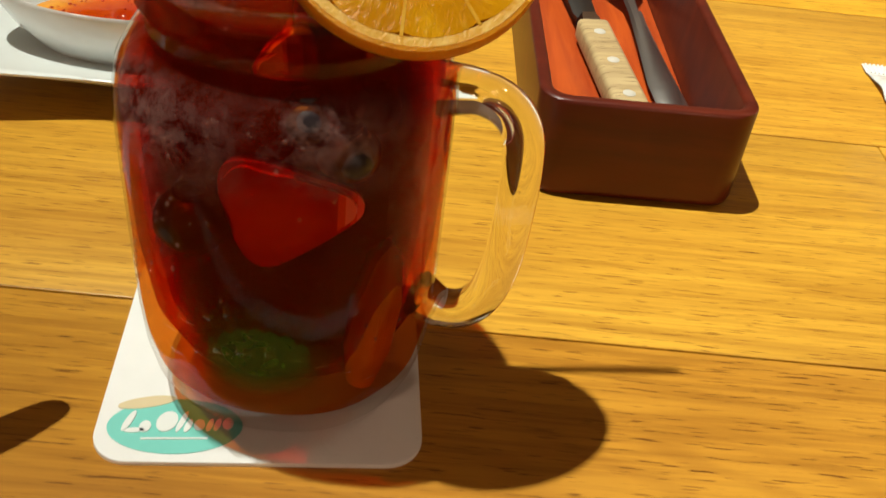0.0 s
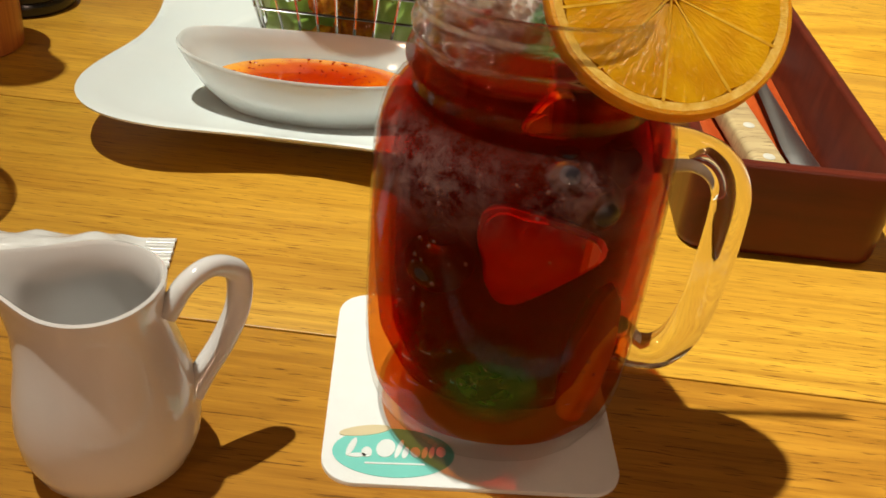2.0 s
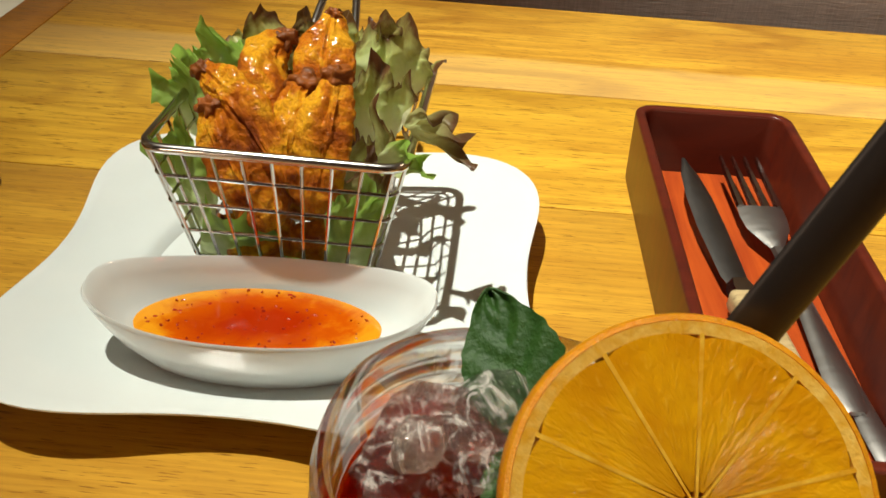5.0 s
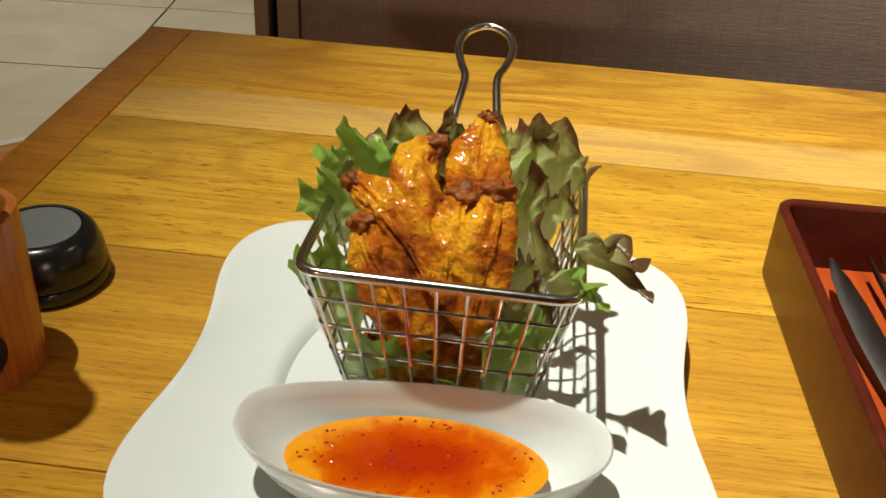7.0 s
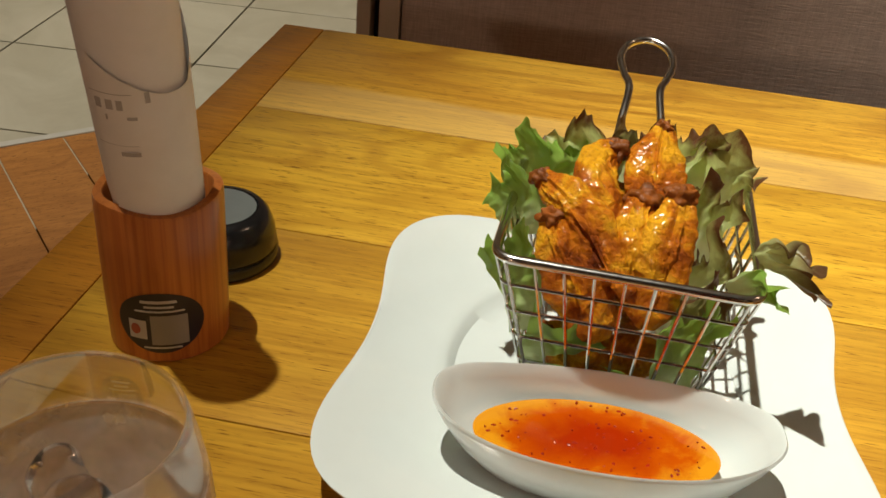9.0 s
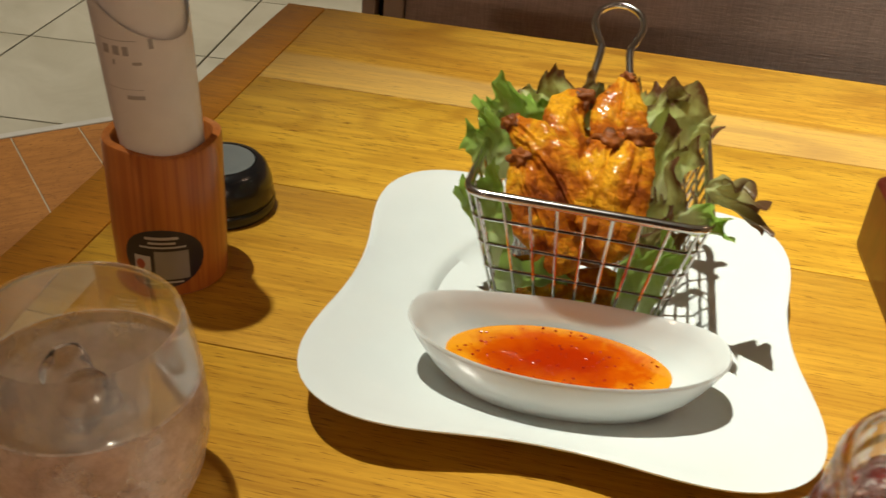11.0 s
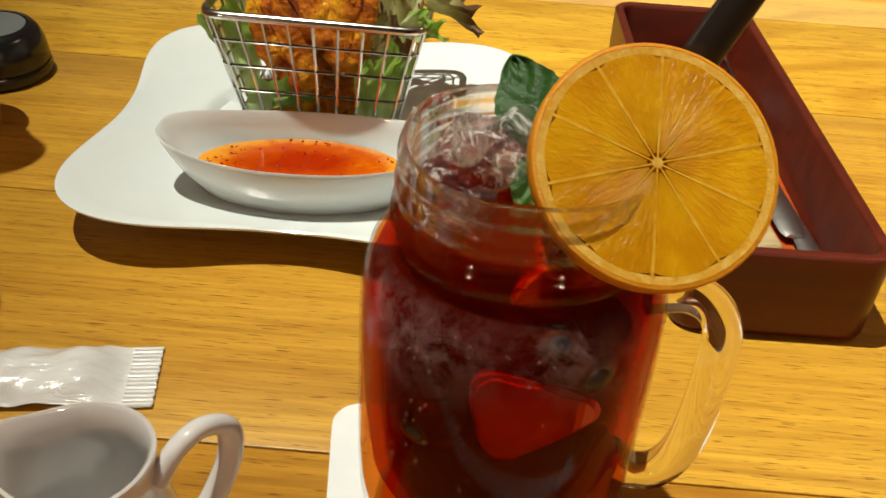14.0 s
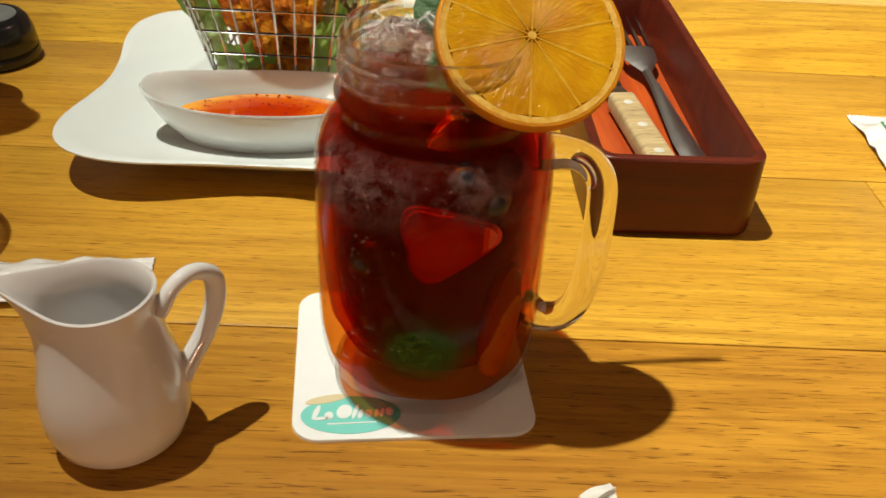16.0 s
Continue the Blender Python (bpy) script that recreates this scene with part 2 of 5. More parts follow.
_a, _b = BAMBOO.noise(BAMBOO.coord((420, 420, 5)), 1.0, 4, 0.6), BAMBOO.noise(BAMBOO.coord((30, 30, 8)), 1.0, 4)
_k = BAMBOO.mix(BAMBOO.ramp(_a, [(0.35, (0.6, 0.6, 0.6)), (0.55, (0, 0, 0))]), BAMBOO.ramp(_b, [(0.35, (0.40, 0.120, 0.026)), (0.65, (0.50, 0.170, 0.036))]), (0.27, 0.070, 0.015))
BAMBOO.colour(_k).bump(_a, 0.15, 0.0004)
BAMBOO = BAMBOO.m
NAVY = plain("navy_sticker", (0.018, 0.016, 0.032), 0.35)
STICKER_INK = plain("sticker_white", (0.52, 0.50, 0.49), 0.5)
STICKER_GREY = plain("sticker_grey", (0.27, 0.255, 0.245), 0.5)
STICKER_RED = plain("sticker_red", (0.35, 0.08, 0.05), 0.5)
PAPER = through_lit("receipt_paper", [(0.3, (0.84, 0.82, 0.79)), (0.7, (0.89, 0.87, 0.84))], 0.18, 0.6, 60, 3, 0.05)
INK = plain("thermal_ink", (0.10, 0.09, 0.09), 0.6)
GREY_INK = plain("faint_ink", (0.44, 0.42, 0.41), 0.6)
BLACK_PLASTIC = plain("black_plastic", (0.012, 0.012, 0.013), 0.22, 0.05, 300, 0.2)
GREY_RUBBER = plain("grey_rubber", (0.17, 0.185, 0.18), 0.3, 0.0, 200, 0.1)
POLY = Mat("white_film").val(rough=0.22, coat=0.6, coatr=0.08)
_f = POLY.noise(POLY.coord((1, 2.5, 1)), 70, 4, 0.6, 0.8)
POLY.colour(POLY.ramp(_f, [(0.3, (0.70, 0.69, 0.66)), (0.7, (0.78, 0.77, 0.74))])).bump(_f, 0.5, 0.002)
POLY = POLY.m
SLEEVE = Mat("straw_paper").val(rough=0.6)
_f = SLEEVE.noise(SLEEVE.coord((1, 4, 1)), 120, 4)
SLEEVE.colour(SLEEVE.ramp(_f, [(0.3, (0.66, 0.64, 0.58)), (0.7, (0.76, 0.74, 0.69))])).bump(_f, 0.4, 0.001)
SLEEVE = SLEEVE.m
GREEN_INK = plain("green_ink", (0.05, 0.24, 0.12), 0.7)
JAR_GLASS = clear("jar_glass", 0.02, (0.95, 0.95, 0.93), ior=1.24)
HANDLE_GLASS = thick_glass("handle_glass", (0.98, 0.98, 0.95))
FOGGED_GLASS = clear("fogged_glass", 0.12, (0.95, 0.93, 0.90), 0.46, (0.86, 0.68, 0.56), 1.5, 40)
NECK_GLASS = Mat("neck_glass").val(rough=0.0, trans=1.0, ior=1.46)
NECK_GLASS.colour((0.985, 0.98, 0.96))
_t, _m = NECK_GLASS.n("ShaderNodeBsdfTransparent"), NECK_GLASS.n("ShaderNodeMixShader")
_m.inputs[0].default_value = 0.36
NECK_GLASS.link(NECK_GLASS.b.outputs[0], _m.inputs[1]), NECK_GLASS.link(_t.outputs[0], _m.inputs[2]), NECK_GLASS.link(_m.outputs[0], NECK_GLASS.out.inputs[0])
NECK_GLASS = NECK_GLASS.m
TOP_ICE = Mat("wet_ice").val(rough=0.03, trans=1.0, ior=1.31)
TOP_ICE.colour((0.98, 0.96, 0.93)).bump(TOP_ICE.noise(TOP_ICE.coord((1, 1, 0.35)), 260, 3, 0.6, 1.2), 0.6, 0.002)
_t, _m = TOP_ICE.n("ShaderNodeBsdfTransparent"), TOP_ICE.n("ShaderNodeMixShader")
_d, _w = TOP_ICE.n("ShaderNodeBsdfDiffuse"), TOP_ICE.n("ShaderNodeMixShader")
_d.inputs[0].default_value, _m.inputs[0].default_value = (0.92, 0.86, 0.78, 1), 0.30
TOP_ICE.link(TOP_ICE.b.outputs[0], _m.inputs[1]), TOP_ICE.link(_t.outputs[0], _m.inputs[2])
TOP_ICE.link(TOP_ICE.ramp(TOP_ICE.noise(TOP_ICE.coord((1, 1, 0.3)), 170, 5, 0.7, 1.5), [(0.50, (0.02, 0.02, 0.02)), (0.66, (0.50, 0.50, 0.50))]), _w.inputs[0])
TOP_ICE.link(_m.outputs[0], _w.inputs[1]), TOP_ICE.link(_d.outputs[0], _w.inputs[2]), TOP_ICE.link(_w.outputs[0], TOP_ICE.out.inputs[0])
TOP_ICE = TOP_ICE.m
WATER = liquid("water", (0.93, 0.92, 0.90), (0.7, 0.66, 0.62), 0.10)
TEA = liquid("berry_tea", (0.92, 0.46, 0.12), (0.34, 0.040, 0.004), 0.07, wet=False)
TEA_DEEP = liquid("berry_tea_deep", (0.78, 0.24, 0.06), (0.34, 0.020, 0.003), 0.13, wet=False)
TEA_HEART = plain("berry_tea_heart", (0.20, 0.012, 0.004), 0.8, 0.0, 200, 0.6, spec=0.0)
ICE = thick_glass("ice", (0.97, 0.95, 0.93), 0.02, 1.31)
FROST = Mat("frosted_ice")
_u = FROST.n("ShaderNodeSeparateXYZ")
FROST.link(FROST.coord(which="UV"), _u.inputs[0])
_fade = None
for _i in (0, 1):
    _a = FROST.n("ShaderNodeMath", op="SUBTRACT")
    _a.inputs[0].default_value = 1.0
    FROST.link(_u.outputs[_i], _a.inputs[1])
    _p = FROST.n("ShaderNodeMath", op="MULTIPLY")
    FROST.link(_u.outputs[_i], _p.inputs[0]), FROST.link(_a.outputs[0], _p.inputs[1])
    if _fade:
        _q = FROST.n("ShaderNodeMath", op="MULTIPLY")
        FROST.link(_fade.outputs[0], _q.inputs[0]), FROST.link(_p.outputs[0], _q.inputs[1])
        _p = _q
    _fade = _p
_n = FROST.n("ShaderNodeMapRange")
_n.inputs["From Min"].default_value, _n.inputs["From Max"].default_value, _n.inputs["To Max"].default_value = 0.42, 0.70, 8.0
FROST.link(FROST.noise(FROST.coord(), 150, 8, 0.82, 0.15), _n.inputs["Value"])
_q = FROST.n("ShaderNodeMath", op="MULTIPLY")
FROST.link(_n.outputs[0], _q.inputs[0]), FROST.link(_fade.outputs[0], _q.inputs[1])
_c = FROST.n("ShaderNodeMath", op="MINIMUM")
_c.inputs[1].default_value = 0.33
FROST.link(_q.outputs[0], _c.inputs[0])
_t, _d, _m = FROST.n("ShaderNodeBsdfTransparent"), FROST.n("ShaderNodeBsdfDiffuse"), FROST.n("ShaderNodeMixShader")
_d.inputs[0].default_value = (0.62, 0.38, 0.35, 1)
FROST.link(_c.outputs[0], _m.inputs[0]), FROST.link(_t.outputs[0], _m.inputs[1]), FROST.link(_d.outputs[0], _m.inputs[2]), FROST.link(_m.outputs[0], FROST.out.inputs[0])
FROST = FROST.m
BUBBLE = clear("air_bubbles", 0.0, (0.95, 0.85, 0.8), 0.10, (0.8, 0.6, 0.55))
STRAW_BLACK = plain("black_straw", (0.020, 0.017, 0.016), 0.38, 0.0, 200, 0.2)
RIND = through_lit("orange_rind", [(0.3, (0.86, 0.36, 0.006)), (0.7, (0.92, 0.46, 0.012))], 0.45, 0.35, 300, 3, 0.8)
PITH = through_lit("orange_pith", [(0.35, (0.76, 0.38, 0.012)), (0.65, (0.90, 0.60, 0.12))], 0.35, 0.4, 260, 4, 0.5)
MEMBRANE = through_lit("orange_membrane", [(0.35, (0.70, 0.32, 0.006)), (0.7, (0.88, 0.56, 0.06))], 0.35, 0.3, 160, 4, 0.4)
def citrus(name, deep, pale, share):
    """Cut citrus flesh: juice sacs drawn out from the core to the rim, wet, lit through."""
    k = Mat(name).val(rough=0.20, spec=0.22)
    sep, ang, rad, xy = k.n("ShaderNodeSeparateXYZ"), k.n("ShaderNodeMath", op="ARCTAN2"), k.n("ShaderNodeVectorMath", op="LENGTH"), k.n("ShaderNodeCombineXYZ")
    v = k.coord()
    k.link(v, sep.inputs[0]), k.link(v, rad.inputs[0])
    k.link(sep.outputs[1], ang.inputs[0]), k.link(sep.outputs[0], ang.inputs[1])
    k.link(ang.outputs[0], xy.inputs[0]), k.link(rad.outputs["Value"], xy.inputs[1])
    mp = k.n("ShaderNodeMapping")
    mp.inputs["Scale"].default_value = (9.0, 170.0, 1.0)
    k.link(xy.outputs[0], mp.inputs["Vector"])
    sacs = k.noise(mp.outputs[0], 1.6, 4, 0.6, 0.5)
    broad = k.noise(v, 75, 3, 0.5, 0.4)
    col = k.mix(k.ramp(broad, [(0.32, (0, 0, 0)), (0.68, (1, 1, 1))]), deep, pale)
    col = k.mix(k.ramp(sacs, [(0.56, (0, 0, 0)), (0.76, (0.32, 0.32, 0.32))]), col, (0.90, 0.56, 0.06))
    k.colour(col).bump(sacs, 0.7, 0.0009)
    tl, mx = k.n("ShaderNodeBsdfTranslucent"), k.n("ShaderNodeMixShader")
    k.link(col, tl.inputs[0])
    mx.inputs[0].default_value = share
    k.link(k.b.outputs[0], mx.inputs[1]), k.link(tl.outputs[0], mx.inputs[2]), k.link(mx.outputs[0], k.out.inputs[0])
    return k.m


FLESH = citrus("orange_flesh", (0.59, 0.235, 0.002), (0.75, 0.375, 0.005), 0.30)
MINT = through_lit("mint_leaf", [(0.3, (0.020, 0.075, 0.010)), (0.7, (0.045, 0.125, 0.016))], 0.3, 0.55, 120, 4, 0.9)
YOUNG_MINT = through_lit("young_mint_leaf", [(0.3, (0.045, 0.140, 0.016)), (0.7, (0.080, 0.210, 0.026))], 0.3, 0.55, 120, 4, 0.9)
LIME = Mat("lime_slice")
_u = LIME.n("ShaderNodeSeparateXYZ")
LIME.link(LIME.coord(which="UV"), _u.inputs[0])
_t, _d, _m = LIME.n("ShaderNodeBsdfTransparent"), LIME.n("ShaderNodeBsdfDiffuse"), LIME.n("ShaderNodeMixShader")
LIME.link(LIME.ramp(LIME.noise(LIME.coord(), 160, 4, 0.6), [(0.3, (0.022, 0.075, 0.008)), (0.7, (0.060, 0.140, 0.022))]), _d.inputs[0])
LIME.link(LIME.ramp(_u.outputs[1], [(0.45, (0.85, 0.85, 0.85)), (1.0, (0, 0, 0))]), _m.inputs[0])
LIME.link(_t.outputs[0], _m.inputs[1]), LIME.link(_d.outputs[0], _m.inputs[2]), LIME.link(_m.outputs[0], LIME.out.inputs[0])
LIME = LIME.m
BERRY = plain("blueberry", (0.020, 0.013, 0.019), 0.42, 0.3, 300, 0.4)
STRAWBERRY_CUT = Mat("strawberry_cut").val(rough=0.3)
_r = STRAWBERRY_CUT.n("ShaderNodeVectorMath", op="LENGTH")
STRAWBERRY_CUT.link(STRAWBERRY_CUT.coord((62, 56, 0)), _r.inputs[0])
_m = STRAWBERRY_CUT.n("ShaderNodeMath", op="MULTIPLY_ADD")
STRAWBERRY_CUT.link(STRAWBERRY_CUT.noise(STRAWBERRY_CUT.coord(), 190, 4, 0.6), _m.inputs[0])
_m.inputs[1].default_value = 0.45
STRAWBERRY_CUT.link(_r.outputs["Value"], _m.inputs[2])
STRAWBERRY_CUT.colour(STRAWBERRY_CUT.ramp(_m.outputs[0], [(0.35, (0.95, 0.60, 0.30)), (0.75, (0.90, 0.34, 0.12)), (1.0, (0.70, 0.06, 0.02))]))
STRAWBERRY_CUT = STRAWBERRY_CUT.m
STRAWBERRY_SKIN = plain("strawberry_skin", (0.78, 0.025, 0.015), 0.3, 0.6, 260, 0.3)
SAUCE = Mat("chilli_sauce").val(rough=0.05, spec=0.16)
_f = SAUCE.noise(SAUCE.coord(), 60, 4, 0.6, 0.6)
_s = SAUCE.n("ShaderNodeVectorMath", op="LENGTH")
SAUCE.link(SAUCE.coord((14.5, 29.0, 0.0)), _s.inputs[0])
_m = SAUCE.n("ShaderNodeMath", op="MULTIPLY_ADD")
SAUCE.link(_f, _m.inputs[0])
_m.inputs[1].default_value = 0.60
SAUCE.link(_s.outputs["Value"], _m.inputs[2])
SAUCE.colour(SAUCE.ramp(_m.outputs[0], [(0.50, (0.36, 0.022, 0.001)), (0.80, (0.50, 0.075, 0.001)), (1.0, (0.68, 0.270, 0.009))])).bump(SAUCE.noise(SAUCE.coord(), 140, 3), 0.12, 0.0015)
SAUCE = SAUCE.m
CHILLI = plain("chilli_flake", (0.42, 0.026, 0.008), 0.2, 0.3, 400, 0.4)
PEPPER = plain("dark_flake", (0.07, 0.018, 0.008), 0.3)
WING = Mat("fried_skin").val(rough=0.48, coat=0.28, coatr=0.12, spec=0.15)
_c = WING.coord()
_a, _b, _d = WING.noise(_c, 55, 5, 0.62, 0.6), WING.noise(_c, 520, 4, 0.7, 0.3), WING.noise(_c, 130, 5, 0.7, 1.0)
_k = WING.ramp(_a, [(0.31, (0.17, 0.028, 0.002)), (0.41, (0.40, 0.090, 0.002)), (0.50, (0.60, 0.175, 0.003)), (0.61, (0.82, 0.390, 0.012))])
_k = WING.mix(WING.ramp(_d, [(0.32, (0.50, 0.50, 0.50)), (0.43, (0, 0, 0))]), _k, (0.26, 0.052, 0.004))
WING.colour(WING.mix(WING.ramp(_b, [(0.36, (0.4, 0.4, 0.4)), (0.5, (0, 0, 0))]), _k, (0.34, 0.085, 0.006)))
_e = WING.n("ShaderNodeMath", op="ADD")
WING.link(_b, _e.inputs[0]), WING.link(_d, _e.inputs[1])
WING.bump(_e.outputs[0], 0.95, 0.0016)
WING = WING.m
CRUST = plain("dark_crust", (0.34, 0.092, 0.010), 0.5, 1.0, 420, 0.75, spec=0.3)
LETTUCE = through_lit("red_leaf_lettuce", [(0.35, (0.84, 0.90, 0.58)), (0.68, (0.66, 0.76, 0.30)), (0.86, (0.40, 0.38, 0.13)), (0.97, (0.17, 0.080, 0.036))], 0.55, 0.3, 60, 5, 1.0, uv=True)
LETTUCE_BROWN = through_lit("brown_lettuce", [(0.2, (0.60, 0.66, 0.30)), (0.55, (0.38, 0.35, 0.14)), (0.9, (0.16, 0.080, 0.036))], 0.50, 0.3, 60, 5, 1.0, uv=True)
LETTUCE_GREEN = through_lit("green_lettuce", [(0.2, (0.68, 0.80, 0.42)), (0.5, (0.42, 0.60, 0.15)), (0.85, (0.29, 0.47, 0.075))], 0.5, 0.3, 60, 5, 1.0, uv=True)
FABRIC = Mat("grey_bench_fabric").val(rough=0.9, sheen=0.2)
_a, _b = FABRIC.noise(FABRIC.coord((30, 30, 420)), 1.5, 4), FABRIC.noise(FABRIC.coord((420, 30, 30)), 1.5, 4)
_k = FABRIC.mix(0.5, FABRIC.ramp(_a, [(0.35, (0.44, 0.37, 0.325)), (0.65, (0.68, 0.58, 0.52))]), FABRIC.ramp(_b, [(0.35, (0.44, 0.37, 0.325)), (0.65, (0.66, 0.565, 0.505))]))
FABRIC.colour(_k).bump(_a, 0.5, 0.002)
FABRIC = FABRIC.m
TILE = Mat("stone_tile").val(rough=0.35)
_f = TILE.noise(TILE.coord((1, 1, 1), rand=9.0), 4.0, 6, 0.6, 1.0)
TILE.colour(TILE.ramp(_f, [(0.3, (0.40, 0.37, 0.27)), (0.7, (0.52, 0.49, 0.38))])).roughmap(_f, 0.25, 0.5)
TILE = TILE.m
GROUT = plain("grout", (0.07, 0.055, 0.038), 0.9, 0.3, 300)
FLOOR_BOARD = wood("floor_board", (0.46, 0.20, 0.045), (0.38, 0.155, 0.032), (0.22, 0.075, 0.014), turn=47, gloss=0.45, grain=0.3)
TRIM_METAL = plain("pale_trim", (0.55, 0.53, 0.46), 0.4, 0.0, 100, 0.1)
PAINT = plain("cream_paint", (0.62, 0.55, 0.44), 0.7, 0.1, 60, 0.06)
DARK_WALL = plain("dark_brown_wall", (0.10, 0.065, 0.045), 0.8, 0.1, 60, 0.1)
GAP_SHADE = plain("gap_shade", (0.012, 0.010, 0.009), 0.8)
CEILING_PAINT = plain("ceiling_paint", (0.70, 0.65, 0.55), 0.8, 0.1, 60, 0.05)

# ---- shapes ----


def part(name, bm, material, parent=None, label="", smooth=True):
    """Links a bmesh as one mesh object, under a thing or a part."""
    me = bpy.data.meshes.new(name)
    bmesh.ops.recalc_face_normals(bm, faces=bm.faces)
    bm.to_mesh(me)
    bm.free()
    for p in me.polygons:
        p.use_smooth = smooth
    if smooth:
        me.set_sharp_from_angle(angle=radians(42))
    me.materials.append(material)
    ob = new(name, me)
    if parent:
        ob.parent = parent
    if label:
        ob["label"] = label
    return ob


def thing(name, label, category, m=None, group="", kind=""):
    ob = tagged(new(name), label, category, group, kind)
    if m:
        ob.matrix_world = m
    return ob


def box(x0, x1, y0, y1, z0, z1, bevel=0.0, segs=1, m=None):
    bm = bmesh.new()
    bmesh.ops.create_cube(bm, size=1)
    for v in bm.verts:
        v.co = Vector(((x0 + x1) / 2 + v.co.x * (x1 - x0), (y0 + y1) / 2 + v.co.y * (y1 - y0), (z0 + z1) / 2 + v.co.z * (z1 - z0)))
    if bevel:
        bmesh.ops.bevel(bm, geom=bm.edges[:], offset=bevel, segments=segs, affect="EDGES", profile=0.5)
    if m:
        bm.transform(m)
    return bm


def lathe(profile, seg=64, square=2.0, shape=None):
    """Turns a profile of (radius, height). square: over 2 makes the section squarer. shape(angle, r, z) may move a point."""
    bm = bmesh.new()
    rings = []
    for r, z in profile:
        if r < 1e-6:
            rings.append([bm.verts.new((0, 0, z))])
            continue
        ring = []
        for k in range(seg):
            a = 2 * math.pi * k / seg
            c, s = math.cos(a), math.sin(a)
            f = (abs(c) ** square + abs(s) ** square) ** (-1 / square) if square != 2.0 else 1.0
            co = Vector((r * f * c, r * f * s, z))
            ring.append(bm.verts.new(shape(a, r, z, co) if shape else co))
        rings.append(ring)
    for a, b in zip(rings, rings[1:]):
        if len(a) == 1 and len(b) == 1:
            continue
        for k in range(seg):
            j = (k + 1) % seg
            if len(a) == 1:
                bm.faces.new((a[0], b[j], b[k]))
            elif len(b) == 1:
                bm.faces.new((a[k], a[j], b[0]))
            else:
                bm.faces.new((a[k], a[j], b[j], b[k]))
    return bm


def smooth_path(points, steps=8):
    """Catmull-Rom through the points."""
    p = [Vector(q) for q in points]
    p = [2 * p[0] - p[1], *p, 2 * p[-1] - p[-2]]
    out = []
    for k in range(1, len(p) - 2):
        for s in range(steps):
            t = s / steps
            out.append(0.5 * (2 * p[k] + (p[k + 1] - p[k - 1]) * t + (2 * p[k - 1] - 5 * p[k] + 4 * p[k + 1] - p[k + 2]) * t * t
                              + (3 * p[k] - p[k - 1] - 3 * p[k + 1] + p[k + 2]) * t ** 3))
    out.append(p[-2])
    return out


def tube(points, radius, seg=10, flat=1.0, up=(0, 0, 1), closed=False, wobble=None):
    """Sweeps a round or flattened section along points. radius: a number or one for each point."""
    pts = [Vector(p) for p in points]
    rad = radius if isinstance(radius, (list, tuple)) else [radius] * len(pts)
    bm, rings, side = bmesh.new(), [], None
    count = len(pts)
    for k, p in enumerate(pts):
        if closed:
            d = (pts[(k + 1) % count] - pts[k - 1]).normalized()
        else:
            d = (pts[min(k + 1, count - 1)] - pts[max(k - 1, 0)]).normalized()
        if side is None:
            side = d.cross(Vector(up))
            if side.length < 1e-3:
                side = d.cross(Vector((1, 0, 0)))
        side = (side - d * side.dot(d)).normalized()
        top = side.cross(d)
        ring = []
        for j in range(seg):
            a = 2 * math.pi * j / seg
            off = side * math.cos(a) * rad[k] + top * math.sin(a) * rad[k] * flat
            co = p + off
            if wobble:
                co = co + wobble(co, off, k / max(count - 1, 1))
            ring.append(bm.verts.new(co))
        rings.append(ring)
    pairs = list(zip(rings, rings[1:])) + ([(rings[-1], rings[0])] if closed else [])
    for a, b in pairs:
        for j in range(seg):
            i = (j + 1) % seg
            bm.faces.new((a[j], a[i], b[i], b[j]))
    if not closed:
        bm.faces.new(rings[0][::-1]), bm.faces.new(rings[-1])
    return bm


def sheet(fn, nu, nv, thick=0.0):
    """A surface of fn(u, v), u and v from 0 to 1, with UVs; thick closes it into a thin body."""
    bm = bmesh.new()
    uvl = bm.loops.layers.uv.new("UVMap")
    grid = [[Vector(fn(i / nu, j / nv)) for j in range(nv + 1)] for i in range(nu + 1)]
    top = [[bm.verts.new(c) for c in row] for row in grid]
    layers = [top]
    if thick:
        low = []
        for i in range(nu + 1):
            row = []
            for j in range(nv + 1):
                du = grid[min(i + 1, nu)][j] - grid[max(i - 1, 0)][j]
                dv = grid[i][min(j + 1, nv)] - grid[i][max(j - 1, 0)]
                n = du.cross(dv)
                row.append(bm.verts.new(grid[i][j] - (n.normalized() if n.length > 1e-12 else Vector((0, 0, 1))) * thick))
            low.append(row)
        layers.append(low)
    where = {}
    for lay in layers:
        for i in range(nu + 1):
            for j in range(nv + 1):
                where[lay[i][j]] = (i / nu, j / nv)
    for n, lay in enumerate(layers):
        for i in range(nu):
            for j in range(nv):
                q = (lay[i][j], lay[i + 1][j], lay[i + 1][j + 1], lay[i][j + 1])
                bm.faces.new(q if n == 0 else q[::-1])
    if thick:
        low = layers[1]
        rim = [(i, 0) for i in range(nu)] + [(nu, j) for j in range(nv)] + [(i, nv) for i in range(nu, 0, -1)] + [(0, j) for j in range(nv, 0, -1)]
        for (a, b), (c, d) in zip(rim, rim[1:] + rim[:1]):
            try:
                bm.faces.new((top[a][b], low[a][b], low[c][d], top[c][d]))
            except ValueError:
                pass
    for f in bm.faces:
        for lp in f.loops:
            lp[uvl].uv = where[lp.vert]
    return bm


